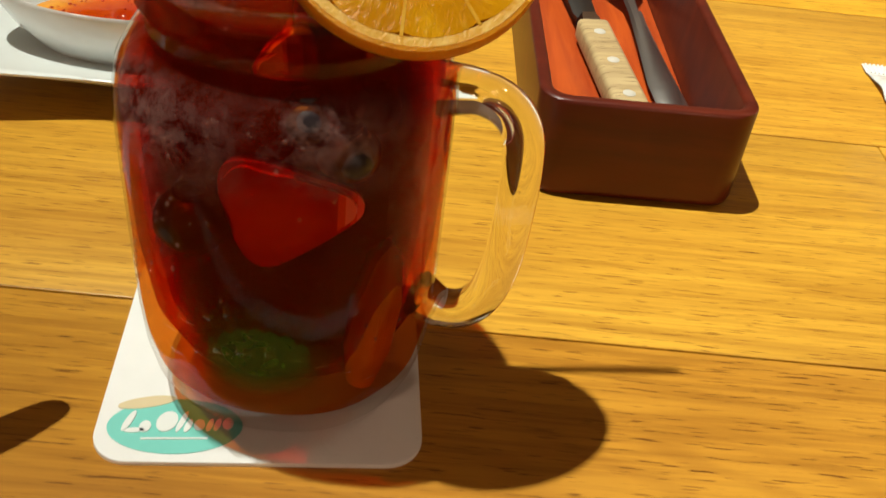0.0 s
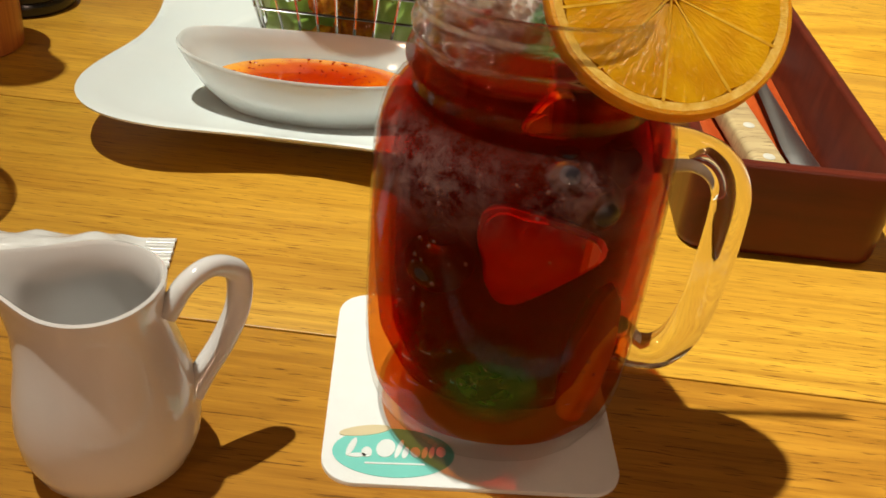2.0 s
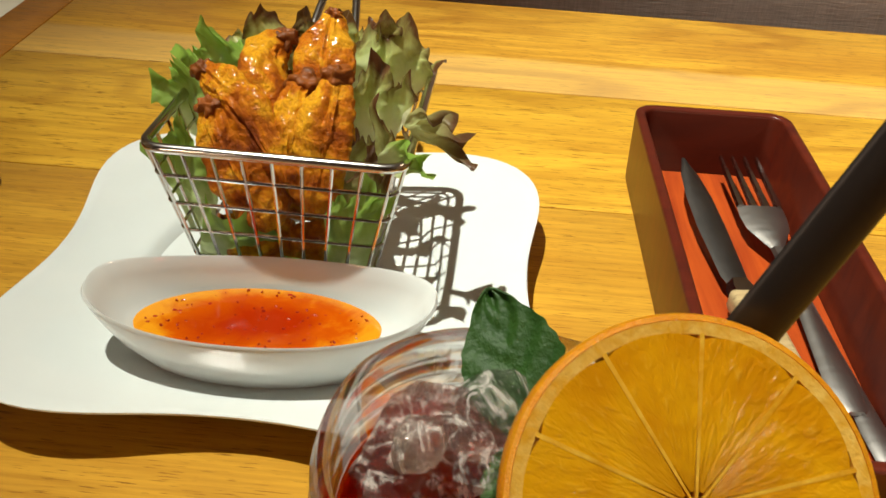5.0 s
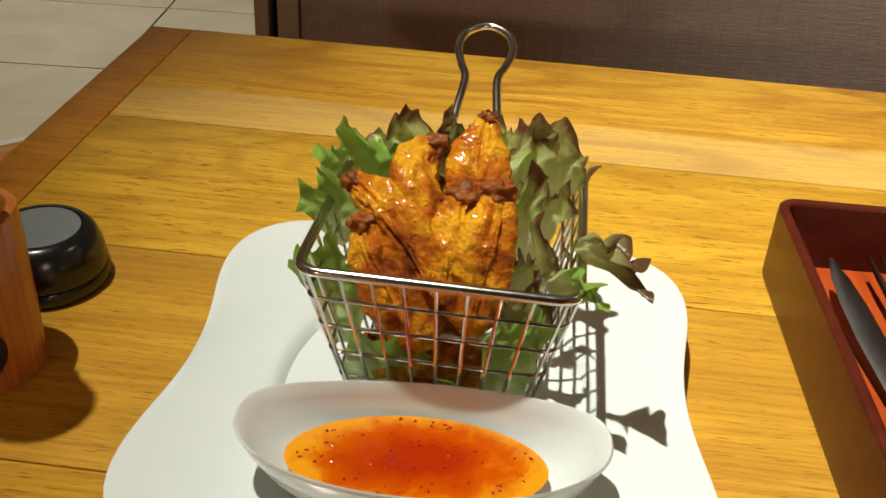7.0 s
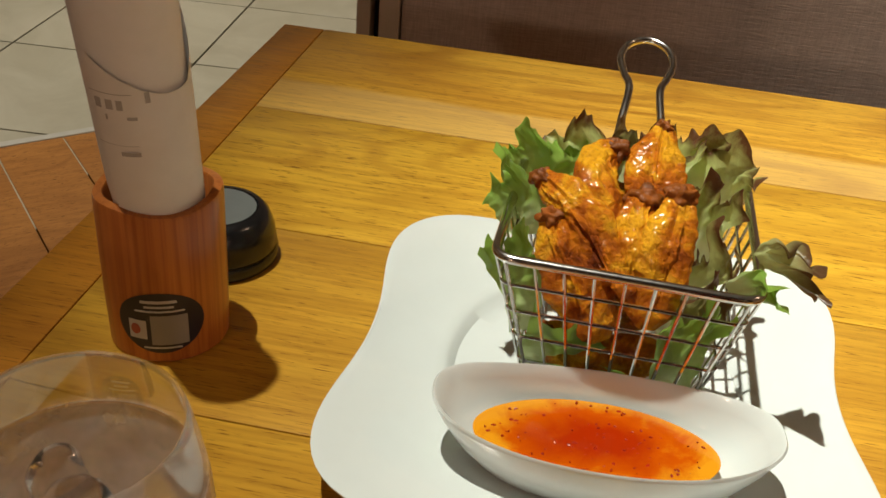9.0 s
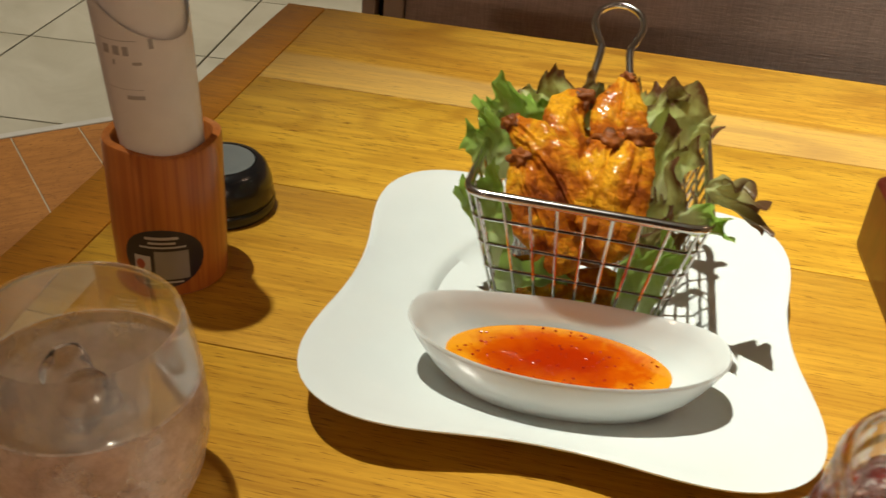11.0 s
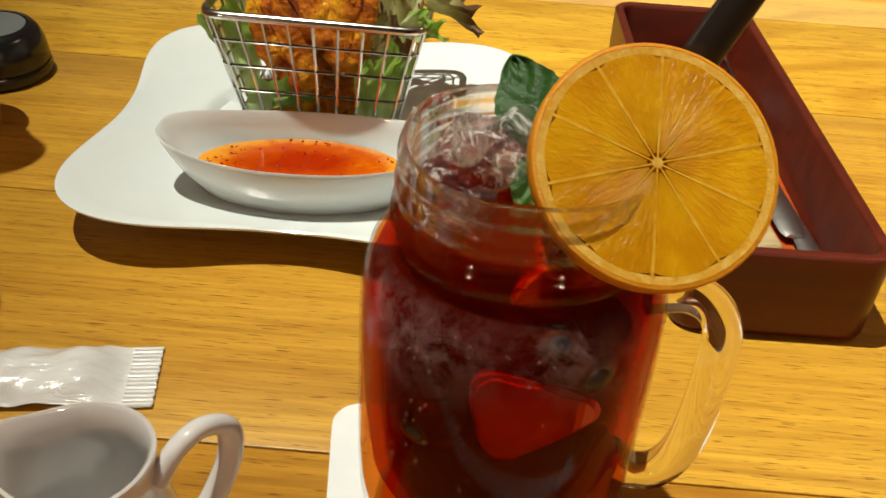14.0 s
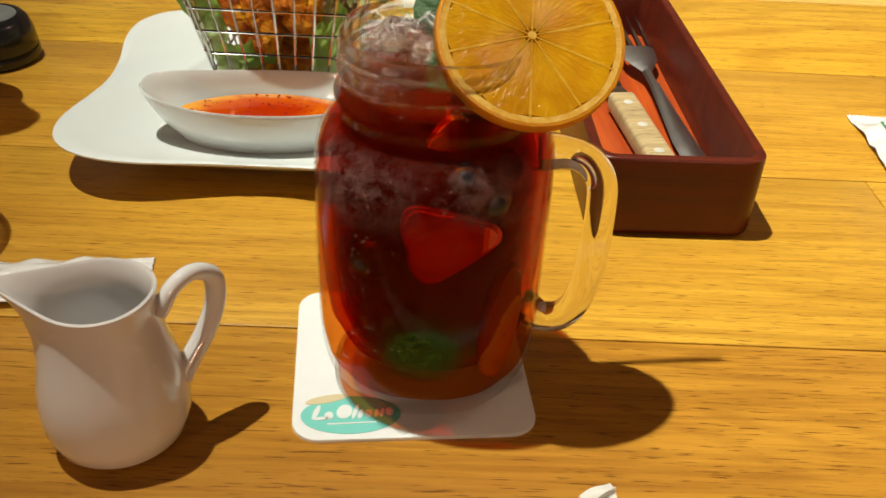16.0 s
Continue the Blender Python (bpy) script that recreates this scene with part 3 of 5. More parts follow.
def ball(radius, m=None, subdiv=3, scale=(1, 1, 1), rough=0.0, freq=80.0, seed=0.0):
    bm = bmesh.new()
    bmesh.ops.create_icosphere(bm, subdivisions=subdiv, radius=radius)
    for v in bm.verts:
        v.co = Vector((v.co.x * scale[0], v.co.y * scale[1], v.co.z * scale[2]))
        if rough:
            v.co += v.co.normalized() * rough * noise.noise(v.co * freq + Vector((seed, seed * 2, 0)))
    if m:
        bm.transform(m)
    return bm


def prism(outline, z0, z1, bevel=0.0):
    """A flat body from an outline in x and y."""
    bm = bmesh.new()
    low = [bm.verts.new((x, y, z0)) for x, y in outline]
    f = bm.faces.new(low)
    got = bmesh.ops.extrude_face_region(bm, geom=[f])
    for v in got["geom"]:
        if isinstance(v, bmesh.types.BMVert):
            v.co.z = z1
    if bevel:
        top = [e for e in bm.edges if all(abs(v.co.z - z1) < 1e-9 for v in e.verts)]
        bmesh.ops.bevel(bm, geom=top, offset=bevel, segments=2, affect="EDGES", profile=0.5)
    return bm


def rounded(w, h, r, steps=6):
    """Outline of a rounded rectangle round the origin."""
    out = []
    for cx, cy, a0 in ((w / 2 - r, h / 2 - r, 0), (-w / 2 + r, h / 2 - r, 90), (-w / 2 + r, -h / 2 + r, 180), (w / 2 - r, -h / 2 + r, 270)):
        for k in range(steps + 1):
            a = radians(a0 + 90 * k / steps)
            out.append((cx + r * math.cos(a), cy + r * math.sin(a)))
    return out


def ellipse(cx, cy, a, b, seg=40, turn=0.0):
    c, s = math.cos(radians(turn)), math.sin(radians(turn))
    return [(cx + a * math.cos(t) * c - b * math.sin(t) * s, cy + a * math.cos(t) * s + b * math.sin(t) * c)
            for t in (2 * math.pi * k / seg for k in range(seg))]


def joined(*bms):
    """Several bmeshes of one part made into one."""
    me = bpy.data.meshes.new("join")
    out = bmesh.new()
    for b in bms:
        b.to_mesh(me)
        out.from_mesh(me)
        b.free()
    bpy.data.meshes.remove(me)
    return out


# ---- setting: floor, walls, ceiling ----
FLOOR_Z = -0.72
floor = tagged(new("floor"), "restaurant floor of amber boards and pale stone tiles", "floor", kind="structure")
part("screed", box(-3.2, 3.2, -2.4, 3.4, FLOOR_Z - 0.1, FLOOR_Z - 0.012), GROUT, floor)
part("threshold_trim", box(-2.9, 2.1, -0.012, 0.012, FLOOR_Z - 0.012, FLOOR_Z + 0.003, 0.002, 1, pose(-1.06, 1.905, 0, 0, 0, 43.5)), TRIM_METAL, floor, "pale metal strip between boards and tiles")
wall_back = tagged(part("wall_back", box(-3.2, 3.2, 3.4, 3.5, FLOOR_Z - 0.1, 3.85), PAINT), "cream painted far wall", "wall", kind="structure")
# never in view; its dark colour is chosen to cut reflections in the jar
wall_front = tagged(part("wall_front", box(-3.2, 3.2, -2.5, -2.4, FLOOR_Z - 0.1, 3.85), DARK_WALL), "unseen wall, dark brown to cut reflections and bounce", "wall", kind="structure")
wall_left = tagged(part("wall_left", box(-3.3, -3.2, -2.5, 3.5, FLOOR_Z - 0.1, 3.85), PAINT), "cream painted side wall", "wall", kind="structure")
wall_right = tagged(part("wall_right", box(3.2, 3.3, -2.5, 3.5, FLOOR_Z - 0.1, 3.85), PAINT), "cream painted side wall", "wall", kind="structure")
ceiling = tagged(part("ceiling", box(-3.2, 3.2, -2.4, 3.4, 3.72, 3.85), CEILING_PAINT), "plain pale ceiling", "ceiling", kind="structure")

bench = thing("bench_partition", "tall dark grey fabric bench back with cream end post", "bench")
part("back_panel", box(-0.215, 2.6, 1.30, 1.42, FLOOR_Z, 0.55, 0.012, 3), FABRIC, bench, "dark grey woven fabric panel")
part("end_post", box(-0.246, -0.2165, 1.302, 1.42, FLOOR_Z, 0.56, 0.002, 1), PAINT, bench, "cream end post")
# near-black filler: the shade between the two posts put in as colour
part("shadow_gap", box(-0.258, -0.2475, 1.33, 1.41, FLOOR_Z, 0.55), GAP_SHADE, bench)
part("outer_post", box(-0.279, -0.2595, 1.304, 1.42, FLOOR_Z, 0.56, 0.002, 1), PAINT, bench, "narrow cream post")

# invented fixtures round the added fill lamps
for n, g in enumerate(FILL_AT):
    pend = thing("pendant_lamp", "unseen small pendant lamp with a pale dome shade, added for fill", "lamp", pose(*g), "pendant lamps")
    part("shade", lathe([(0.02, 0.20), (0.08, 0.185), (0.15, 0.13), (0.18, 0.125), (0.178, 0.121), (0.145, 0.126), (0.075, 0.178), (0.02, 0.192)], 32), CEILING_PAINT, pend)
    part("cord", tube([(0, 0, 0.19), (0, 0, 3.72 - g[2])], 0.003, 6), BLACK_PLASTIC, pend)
spot = thing("ceiling_downlight", "small black ceiling spotlight", "lamp", look(KEY_AT, KEY_TO), "spotlights")
part("can", lathe([(0.034, -0.015), (0.036, 0.02), (0.036, 0.115), (0.0, 0.12), (0.0, 0.112), (0.033, 0.106), (0.033, 0.02), (0.032, -0.015), (0.034, -0.015)], 32), BLACK_PLASTIC, spot)
copy_thing(spot, look((-1.35, 2.5, 3.62), (-1.35, 2.45, -0.72)))

# ---- the table ----
table = thing("dining_table", "varnished oak plank dining table with a crosswise end board", "table")
LEFT, INNER, RIGHT, BACK = -0.223, -0.186, 1.05, 0.825
SEAMS = [-0.156, 0.004, 0.164, 0.322, 0.484, 0.645, BACK]
JOINTS = [0.61, 0.35, 0.423, 0.66, 0.58, 0.70]
for row in range(6):
    y0, y1 = SEAMS[row] + 0.0004, SEAMS[row + 1] - 0.0004
    for x0, x1, n in ((INNER + 0.0004, JOINTS[row] - 0.0003, 0), (JOINTS[row] + 0.0003, RIGHT, 1)):
        if row != 2 and n == 0:
            x1 = RIGHT
        elif row != 2:
            continue
        part("plank", box(x0, x1, y0, y1, -0.026, 0, 0.0007, 2), OAK[(0, 1, 3, 2, 4, 5)[row] if not n else 3], table)
part("end_board", box(LEFT, INNER - 0.0004, SEAMS[0], BACK, -0.026, -0.0002, 0.0012, 2), OAK[6], table, "reddish end board")
part("under_frame", box(LEFT + 0.04, RIGHT - 0.04, SEAMS[0] + 0.04, BACK - 0.04, -0.06, -0.0265), OAK[6], table)
part("pillar", box(0.36, 0.46, 0.28, 0.38, FLOOR_Z + 0.03, -0.0605, 0.006, 2), BLACK_PLASTIC, table)
part("foot_plate", box(0.11, 0.71, 0.08, 0.58, FLOOR_Z, FLOOR_Z + 0.0295, 0.004, 2), BLACK_PLASTIC, table)

# ---- coaster ----
coaster = thing("coaster", "square white card coaster with a teal oval print", "coaster", pose(0.1635, 0.1455, 0, 0, 0, 5.6))
part("card", prism(rounded(0.0955, 0.0955, 0.011, 8), 0.0, 0.0016, 0.0003), CARD, coaster)
part("oval_print", prism(ellipse(-0.0250, -0.0345, 0.0195, 0.0105, 48), 0.0017, 0.00185), TEAL, coaster, "teal oval")
part("ribbon_print", prism(ellipse(-0.0345, -0.0255, 0.0085, 0.0022, 24, 12), 0.0017, 0.0020), CREAM, coaster)
for n, (x, y, a, b, turn) in enumerate([(-0.0385, -0.0330, 0.0011, 0.0042, -18), (-0.0365, -0.0365, 0.0030, 0.0009, 4), (-0.0335, -0.0350, 0.0017, 0.0022, 0),
                                        (-0.0275, -0.0330, 0.0030, 0.0040, -14), (-0.0232, -0.0330, 0.0009, 0.0042, -16), (-0.0212, -0.0345, 0.0010, 0.0026, -14),
                                        (-0.0180, -0.0342, 0.0016, 0.0022, 0), (-0.0150, -0.0342, 0.0009, 0.0025, -12), (-0.0128, -0.0340, 0.0009, 0.0024, -12), (-0.0098, -0.0335, 0.0016, 0.0022, 0)]):
    part("script_stroke", prism(ellipse(x, y, a, b, 16, turn), 0.0019, 0.0021), WHITE_PRINT, coaster)
part("thin_line", prism([(-0.034, -0.0400), (-0.015, -0.0395), (-0.015, -0.0389), (-0.034, -0.0393)], 0.0019, 0.0021), WHITE_PRINT, coaster)

# ---- glass mug with fruit tea ----
JAR = Vector((0.1705, 0.1440, 0.0018))
jar = thing("glass_mug", "clear glass screw-top drinking jar with handle on a coaster", "mug", Matrix.Translation(JAR))
OUTER = [(0, 0.0025), (0.026, 0.0024), (0.031, 0.0006), (0.0350, 0.0014), (0.0382, 0.006), (0.0410, 0.0125), (0.0428, 0.022), (0.0435, 0.034), (0.0438, 0.060), (0.0439, 0.090),
         (0.0435, 0.1005), (0.0420, 0.1075), (0.0390, 0.1125), (0.0358, 0.1155), (0.0342, 0.1170), (0.0342, 0.1205), (0.0352, 0.1222), (0.0362, 0.1240), (0.0354, 0.1258), (0.0342, 0.1272),
         (0.0340, 0.1305), (0.0350, 0.1322), (0.0353, 0.1336), (0.0346, 0.1352), (0.0338, 0.1366), (0.0340, 0.1392), (0.0347, 0.1402), (0.0348, 0.1412), (0.0340, 0.1424),
         (0.0340, 0.1436), (0.0334, 0.1449), (0.0324, 0.1452)]
INNER_WALL = [(0.0315, 0.1444), (0.0312, 0.1430), (0.0310, 0.1180), (0.0318, 0.1150), (0.0350, 0.1090), (0.0390, 0.1010), (0.0405, 0.0930), (0.0408, 0.0850), (0.0406, 0.0300), (0.0388, 0.0180), (0.0340, 0.0110), (0.0260, 0.0085), (0, 0.0080)]
part("glass_wall", lathe(OUTER[:15], 96, 2.25), JAR_GLASS, jar)
part("screw_neck", lathe(OUTER[14:] + INNER_WALL[:3] + [(0.0311, 0.1171), (0.0342, 0.1170)], 96, 2.25), NECK_GLASS, jar, "clear ringed glass neck")
hp = smooth_path([(0.0385, 0.0, 0.1005), (0.0490, 0.0, 0.1005), (0.0572, 0.0, 0.0970), (0.0624, 0.0, 0.0895), (0.0638, 0.0, 0.0790), (0.0636, 0.0, 0.0620), (0.0624, 0.0, 0.0450), (0.0592, 0.0, 0.0330), (0.0535, 0.0, 0.0262), (0.0460, 0.0, 0.0255), (0.0385, 0.0, 0.0300)], 8)
part("handle", tube(hp, [0.0058 + 0.0016 * max(0, 1 - k / 9) + 0.0014 * max(0, 1 - (len(hp) - 1 - k) / 9) for k in range(len(hp))], 20, 1.15, (0, 1, 0)), HANDLE_GLASS, jar, "thick clear glass loop handle")

for z0, half, count in ((0.0560, 54, 9), (0.0430, 62, 10)):
    for k in range(count):
        mid, wide = -92 + half * (2 * k / (count - 1) - 1) * 0.62, 2.6 + 0.8 * math.sin(k * 2.1)
        rise = -0.012 * (2 * k / (count - 1) - 1) ** 2

        def raised(u, v, mid=mid, wide=wide, z=z0 + rise):
            a, zz = radians(mid + wide * (2 * u - 1)), z + 0.0050 * (v - 0.5)
            r = 0.0440 + 0.0007 * math.sin(math.pi * u) ** 0.5 * math.sin(math.pi * v) ** 0.5
            c, s = math.cos(a), math.sin(a)
            g = (abs(c) ** 2.25 + abs(s) ** 2.25) ** (-1 / 2.25)
            return (r * g * c, r * g * s, zz)
        part("raised_mark", sheet(raised, 8, 8), JAR_GLASS, jar)

tea = thing("fruit_tea", "dark red iced berry tea filling the glass mug", "drink", Matrix.Translation(JAR))
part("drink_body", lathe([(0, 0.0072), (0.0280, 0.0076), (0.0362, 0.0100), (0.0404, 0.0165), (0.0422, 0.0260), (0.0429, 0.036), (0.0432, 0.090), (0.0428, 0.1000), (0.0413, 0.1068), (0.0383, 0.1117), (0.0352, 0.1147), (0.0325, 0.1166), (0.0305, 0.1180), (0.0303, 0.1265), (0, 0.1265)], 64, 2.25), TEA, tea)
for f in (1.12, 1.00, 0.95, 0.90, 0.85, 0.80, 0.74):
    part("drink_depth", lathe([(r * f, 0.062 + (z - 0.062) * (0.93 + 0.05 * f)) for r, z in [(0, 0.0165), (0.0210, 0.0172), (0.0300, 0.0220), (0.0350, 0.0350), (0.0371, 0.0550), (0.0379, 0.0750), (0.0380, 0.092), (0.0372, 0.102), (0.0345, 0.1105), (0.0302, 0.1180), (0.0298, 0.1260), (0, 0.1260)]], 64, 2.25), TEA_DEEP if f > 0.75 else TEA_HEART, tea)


def in_jar(x, y, z):
    return Matrix.Translation(JAR + Vector((x, y, z)))


def strawberry(m, size, label):
    s = thing("strawberry_half", label, "strawberry", m, "fruit in the tea")
    prof = [(max(q.x, 0.0), q.z) for q in smooth_path([(0.0, 0, -1.22), (0.20, 0, -1.12), (0.46, 0, -0.70), (0.72, 0, -0.15), (0.84, 0, 0.22), (0.74, 0, 0.48), (0.36, 0, 0.60), (0, 0, 0.56)], 4)]
    body = lathe([(r * size, z * size) for r, z in prof], 24)
    for v in body.verts:
        v.co.y = max(v.co.y, 0) * 0.8
    part("skin", body, STRAWBERRY_SKIN, s)
    cut = [(r * size * (0.90 + 0.03 * math.sin(9 * z)), z * size * 0.92) for r, z in prof]
    part("cut_face", prism([(r, z) for r, z in cut] + [(-r, z) for r, z in cut[-2:0:-1]], 0, 0.0012), STRAWBERRY_CUT, s, "pale orange-red cut face").matrix_local = pose(0, 0, 0, 90)
    return s


strawberry(in_jar(0.0020, -0.0385, 0.0830) @ pose(0, 0, 0, 0, -104, 0), 0.0186, "halved red strawberry pressed against the glass in the tea")
strawberry(in_jar(0.006, -0.0275, 0.1195) @ pose(0, 0, 0, -25, 80, 8), 0.0085, "small halved strawberry floating near the neck")
strawberry(in_jar(0.012, -0.010, 0.124) @ pose(0, 0, 0, -70, 30, 60), 0.0110, "strawberry half floating among the ice")
for x, y, z, r in [(0.0190, -0.0320, 0.0985, 0.0080), (0.0095, -0.0330, 0.1065, 0.0074), (0.0240, -0.0245, 0.1065, 0.0068), (-0.0200, -0.0285, 0.0720, 0.0100)]:
    b = thing("blueberry", "dark blue berry in the iced tea", "blueberry", in_jar(x, y, z), "blueberries in the tea")
    part("berry", ball(r, None, 3, (1, 1, 0.88), 0.0004, 200, x), BERRY, b)
    part("crown", tube([(r * 0.38 * math.cos(t), r * 0.38 * math.sin(t), r * 0.86) for t in (2 * math.pi * k / 10 for k in range(10))], r * 0.10, 6, closed=True), BERRY, b)
lime = thing("lime_slice", "dull green lime slice pressed low against the mug", "lime", in_jar(0, 0, 0))


def lime_face(u, v):
    x, z = 0.0215 * v * math.cos(2 * math.pi * u), 0.0400 + 0.0165 * v * math.sin(2 * math.pi * u)
    a = radians(-92) + x / 0.0434
    c, s = math.cos(a), math.sin(a)
    g = (0.0430 - 0.0006 * v ** 4) * (abs(c) ** 2.25 + abs(s) ** 2.25) ** (-1 / 2.25)
    return (g * c, g * s, z)


part("slice", sheet(lime_face, 40, 8), LIME, lime)
peel = thing("orange_wedge", "orange wedge sunk at the side of the mug", "orange", in_jar(0.0268, -0.0262, 0.0420) @ pose(0, 0, 0, 0, 10, 50))
part("wedge", lathe([(0, -0.025), (0.004, -0.022), (0.0066, -0.010), (0.0070, 0.006), (0.0048, 0.020), (0, 0.026)], 20), FLESH, peel)


def ice_cube(m, s, mat, label, seed):
    c = tagged(part("ice_cube", ball(s, None, 2 if mat is TOP_ICE else 3, (1, 0.85, 0.7), s * 0.6, 0.9 / s, seed), mat, smooth=mat is not TOP_ICE), label, "ice", "ice cubes")
    c.matrix_world = m
    return c




def frost(a0, a1, z0, z1, label):
    """Cloudy crushed ice pressed against the inside of the mug's wall."""
    def f(u, v):
        a, z = radians(a0 + (a1 - a0) * u), z0 + (z1 - z0) * v
        r = float(np.interp(z, [0.06, 0.090, 0.1000, 0.1068, 0.1117, 0.1147], [0.0430, 0.0430, 0.0426, 0.0411, 0.0381, 0.0350])) + 0.0005
        c, s = math.cos(a), math.sin(a)
        k = (abs(c) ** 2.25 + abs(s) ** 2.25) ** (-1 / 2.25)
        return (r * k * c, r * k * s, z)
    tagged(part("crushed_ice", sheet(f, 40, 16), FROST), label, "ice", "ice in the tea").matrix_world = Matrix.Translation(JAR)


frost(178, 272, 0.086, 0.1145, "cloudy crushed ice against the mug's shoulder")
frost(266, 322, 0.090, 0.1145, "frosty crushed ice round the blueberries")
frost(310, 352, 0.062, 0.1125, "thin film of crushed ice against the glass")
for n, (x, y, z, s) in enumerate([(-0.0130, 0.009, 0.1310, 0.0145), (-0.0130, -0.011, 0.1255, 0.0095), (-0.003, 0.018, 0.1340, 0.0110), (-0.016, 0.002, 0.1385, 0.0075)]):
    ice_cube(in_jar(x, y, z) @ pose(0, 0, 0, 30 + 50 * n, 15 * n, 40 * n), s, TOP_ICE, "clear wet ice heaped in the mug's neck", n * 5.3 + 1)
rnd = random.Random(4)
beads = []
for n in range(230):
    a = radians(rnd.uniform(180, 360))
    z = rnd.uniform(0.040, 0.108)
    r = 0.0431 if z < 0.098 else 0.0431 - (z - 0.098) * 0.22
    c, s = math.cos(a), math.sin(a)
    f = (abs(c) ** 2.25 + abs(s) ** 2.25) ** (-1 / 2.25)
    beads.append(ball(rnd.uniform(0.00025, 0.0007), Matrix.Translation((r * f * c, r * f * s, z)), 1))
tagged(part("tea_bubbles", joined(*beads), BUBBLE), "tiny air bubbles clinging inside the mug", "bubbles", kind="stuff").matrix_world = Matrix.Translation(JAR)

# orange slice on the rim
orange = thing("orange_slice", "round orange slice slotted on the glass rim", "orange slice", pose(0.2000, 0.1300, 0.1500, 43, 0, 11))
R_O = 0.0316
rim_prof = [(R_O - 0.0013, -0.0028), (R_O - 0.0004, -0.0026), (R_O, -0.0018), (R_O, 0.0018), (R_O - 0.0004, 0.0026), (R_O - 0.0013, 0.0028)]
part("rind", lathe(rim_prof + rim_prof[:1], 72), RIND, orange, "bright orange peel")
part("pith", lathe([(R_O - 0.0036, -0.0026), (R_O - 0.0014, -0.0027), (R_O - 0.0014, 0.0027), (R_O - 0.0036, 0.0025), (R_O - 0.0036, -0.0026)], 72), PITH, orange, "cream pith ring")
for k in range(10):
    a0, a1 = 36 * k + 10, 36 * k + 45.4
    am, half = radians((a0 + a1) / 2), radians((a1 - a0) / 2 + 0.4)
    outl = []
    for s in range(9):
        a = am - half + 2 * half * s / 8
        outl.append(((R_O - 0.0034 - 0.0010 * abs(s / 4 - 1) ** 3) * math.cos(a), (R_O - 0.0034 - 0.0010 * abs(s / 4 - 1) ** 3) * math.sin(a)))
    outl.append((0.0026 * math.cos(am + half * 0.4), 0.0026 * math.sin(am + half * 0.4)))
    outl.append((0.0026 * math.cos(am - half * 0.4), 0.0026 * math.sin(am - half * 0.4)))
    seg = prism(outl, -0.0020, 0.0026)
    bmesh.ops.delete(seg, geom=[f for f in seg.faces if all(v.co.z < -0.0019 for v in f.verts)], context="FACES")
    part("segment", seg, FLESH, orange)
    ac = radians(36 * k + 9.4)
    c, s = math.cos(ac), math.sin(ac)
    part("membrane", prism([(0.0012 * c - 0.00022 * s, 0.0012 * s + 0.00022 * c), (0.0012 * c + 0.00022 * s, 0.0012 * s - 0.00022 * c), (0.0282 * c + 0.00040 * s, 0.0282 * s - 0.00040 * c), (0.0282 * c - 0.00040 * s, 0.0282 * s + 0.00040 * c)], -0.0026, 0.00270), MEMBRANE, orange, smooth=False)
part("core", lathe([(0, -0.0025), (0.0014, -0.0024), (0.0017, 0), (0.0014, 0.0028), (0, 0.0029)], 20), PITH, orange)

# black stirrer
low, high = Vector((0.1727, 0.1460, 0.0850)), Vector((0.2351, 0.1641, 0.2160))
wide = Vector((0.59, 0.039, -0.286)).cross(high - low)
tagged(part("drink_stirrer", tube([low.lerp(high, k / 12) for k in range(13)], 0.0056, 20, 0.24, wide), STRAW_BLACK), "flat black plastic stirrer leaning out of the mug", "stirrer")

# mint


def leaf(m, length, width, bend, mat, parent, ripple=0.0006):
    def f(u, v):
        s = (u - 0.5) * 2
        w = width * (math.sin(math.pi * min(v * 0.97 + 0.03, 1)) ** 0.75) * (1.05 - 0.35 * v)
        serr = 1 + 0.025 * math.sin(v * 60) * abs(s)
        x = s * w * serr
        veins = ripple * math.sin(v * 26 - abs(s) * 9) * (1 - abs(s) * 0.4)
        return (x, length * v, abs(s) ** 1.3 * width * 0.14 - bend * v * v * length + veins)
    ob = part("leaf", sheet(f, 16, 36, 0.0004), mat, parent)
    ob.matrix_local = m
    return ob


mint = thing("mint_sprig", "dark green fresh mint sprig standing in the mug", "mint", pose(0.1740, 0.1590, 0.1270))
part("stem", tube(smooth_path([(0.002, -0.004, -0.030), (0.001, -0.002, -0.012), (0, 0, 0.004)], 5), 0.0012, 8), MINT, mint)
leaf(Matrix(((0.852, -0.38, -0.347, 0.0030), (0.098, 0.78, -0.617, -0.0040), (0.505, 0.49, 0.705, 0.0110), (0, 0, 0, 1))), 0.0330, 0.0122, 0.06, MINT, mint)
leaf(Matrix(((-0.957, -0.16, -0.194, 0.0010), (0.237, -0.82, -0.513, -0.0050), (-0.077, -0.53, 0.836, 0.0110), (0, 0, 0, 1))), 0.0215, 0.0082, 0.15, YOUNG_MINT, mint)
leaf(pose(0.002, 0.002, -0.002, 55, 30, -60), 0.0180, 0.0075, 0.3, MINT, mint)

# ---- creamer jug ----
jug = thing("creamer_jug", "small white porcelain creamer jug with spout and handle", "jug", pose(0.0570, 0.0955, 0.0004, 0, 0, 0))


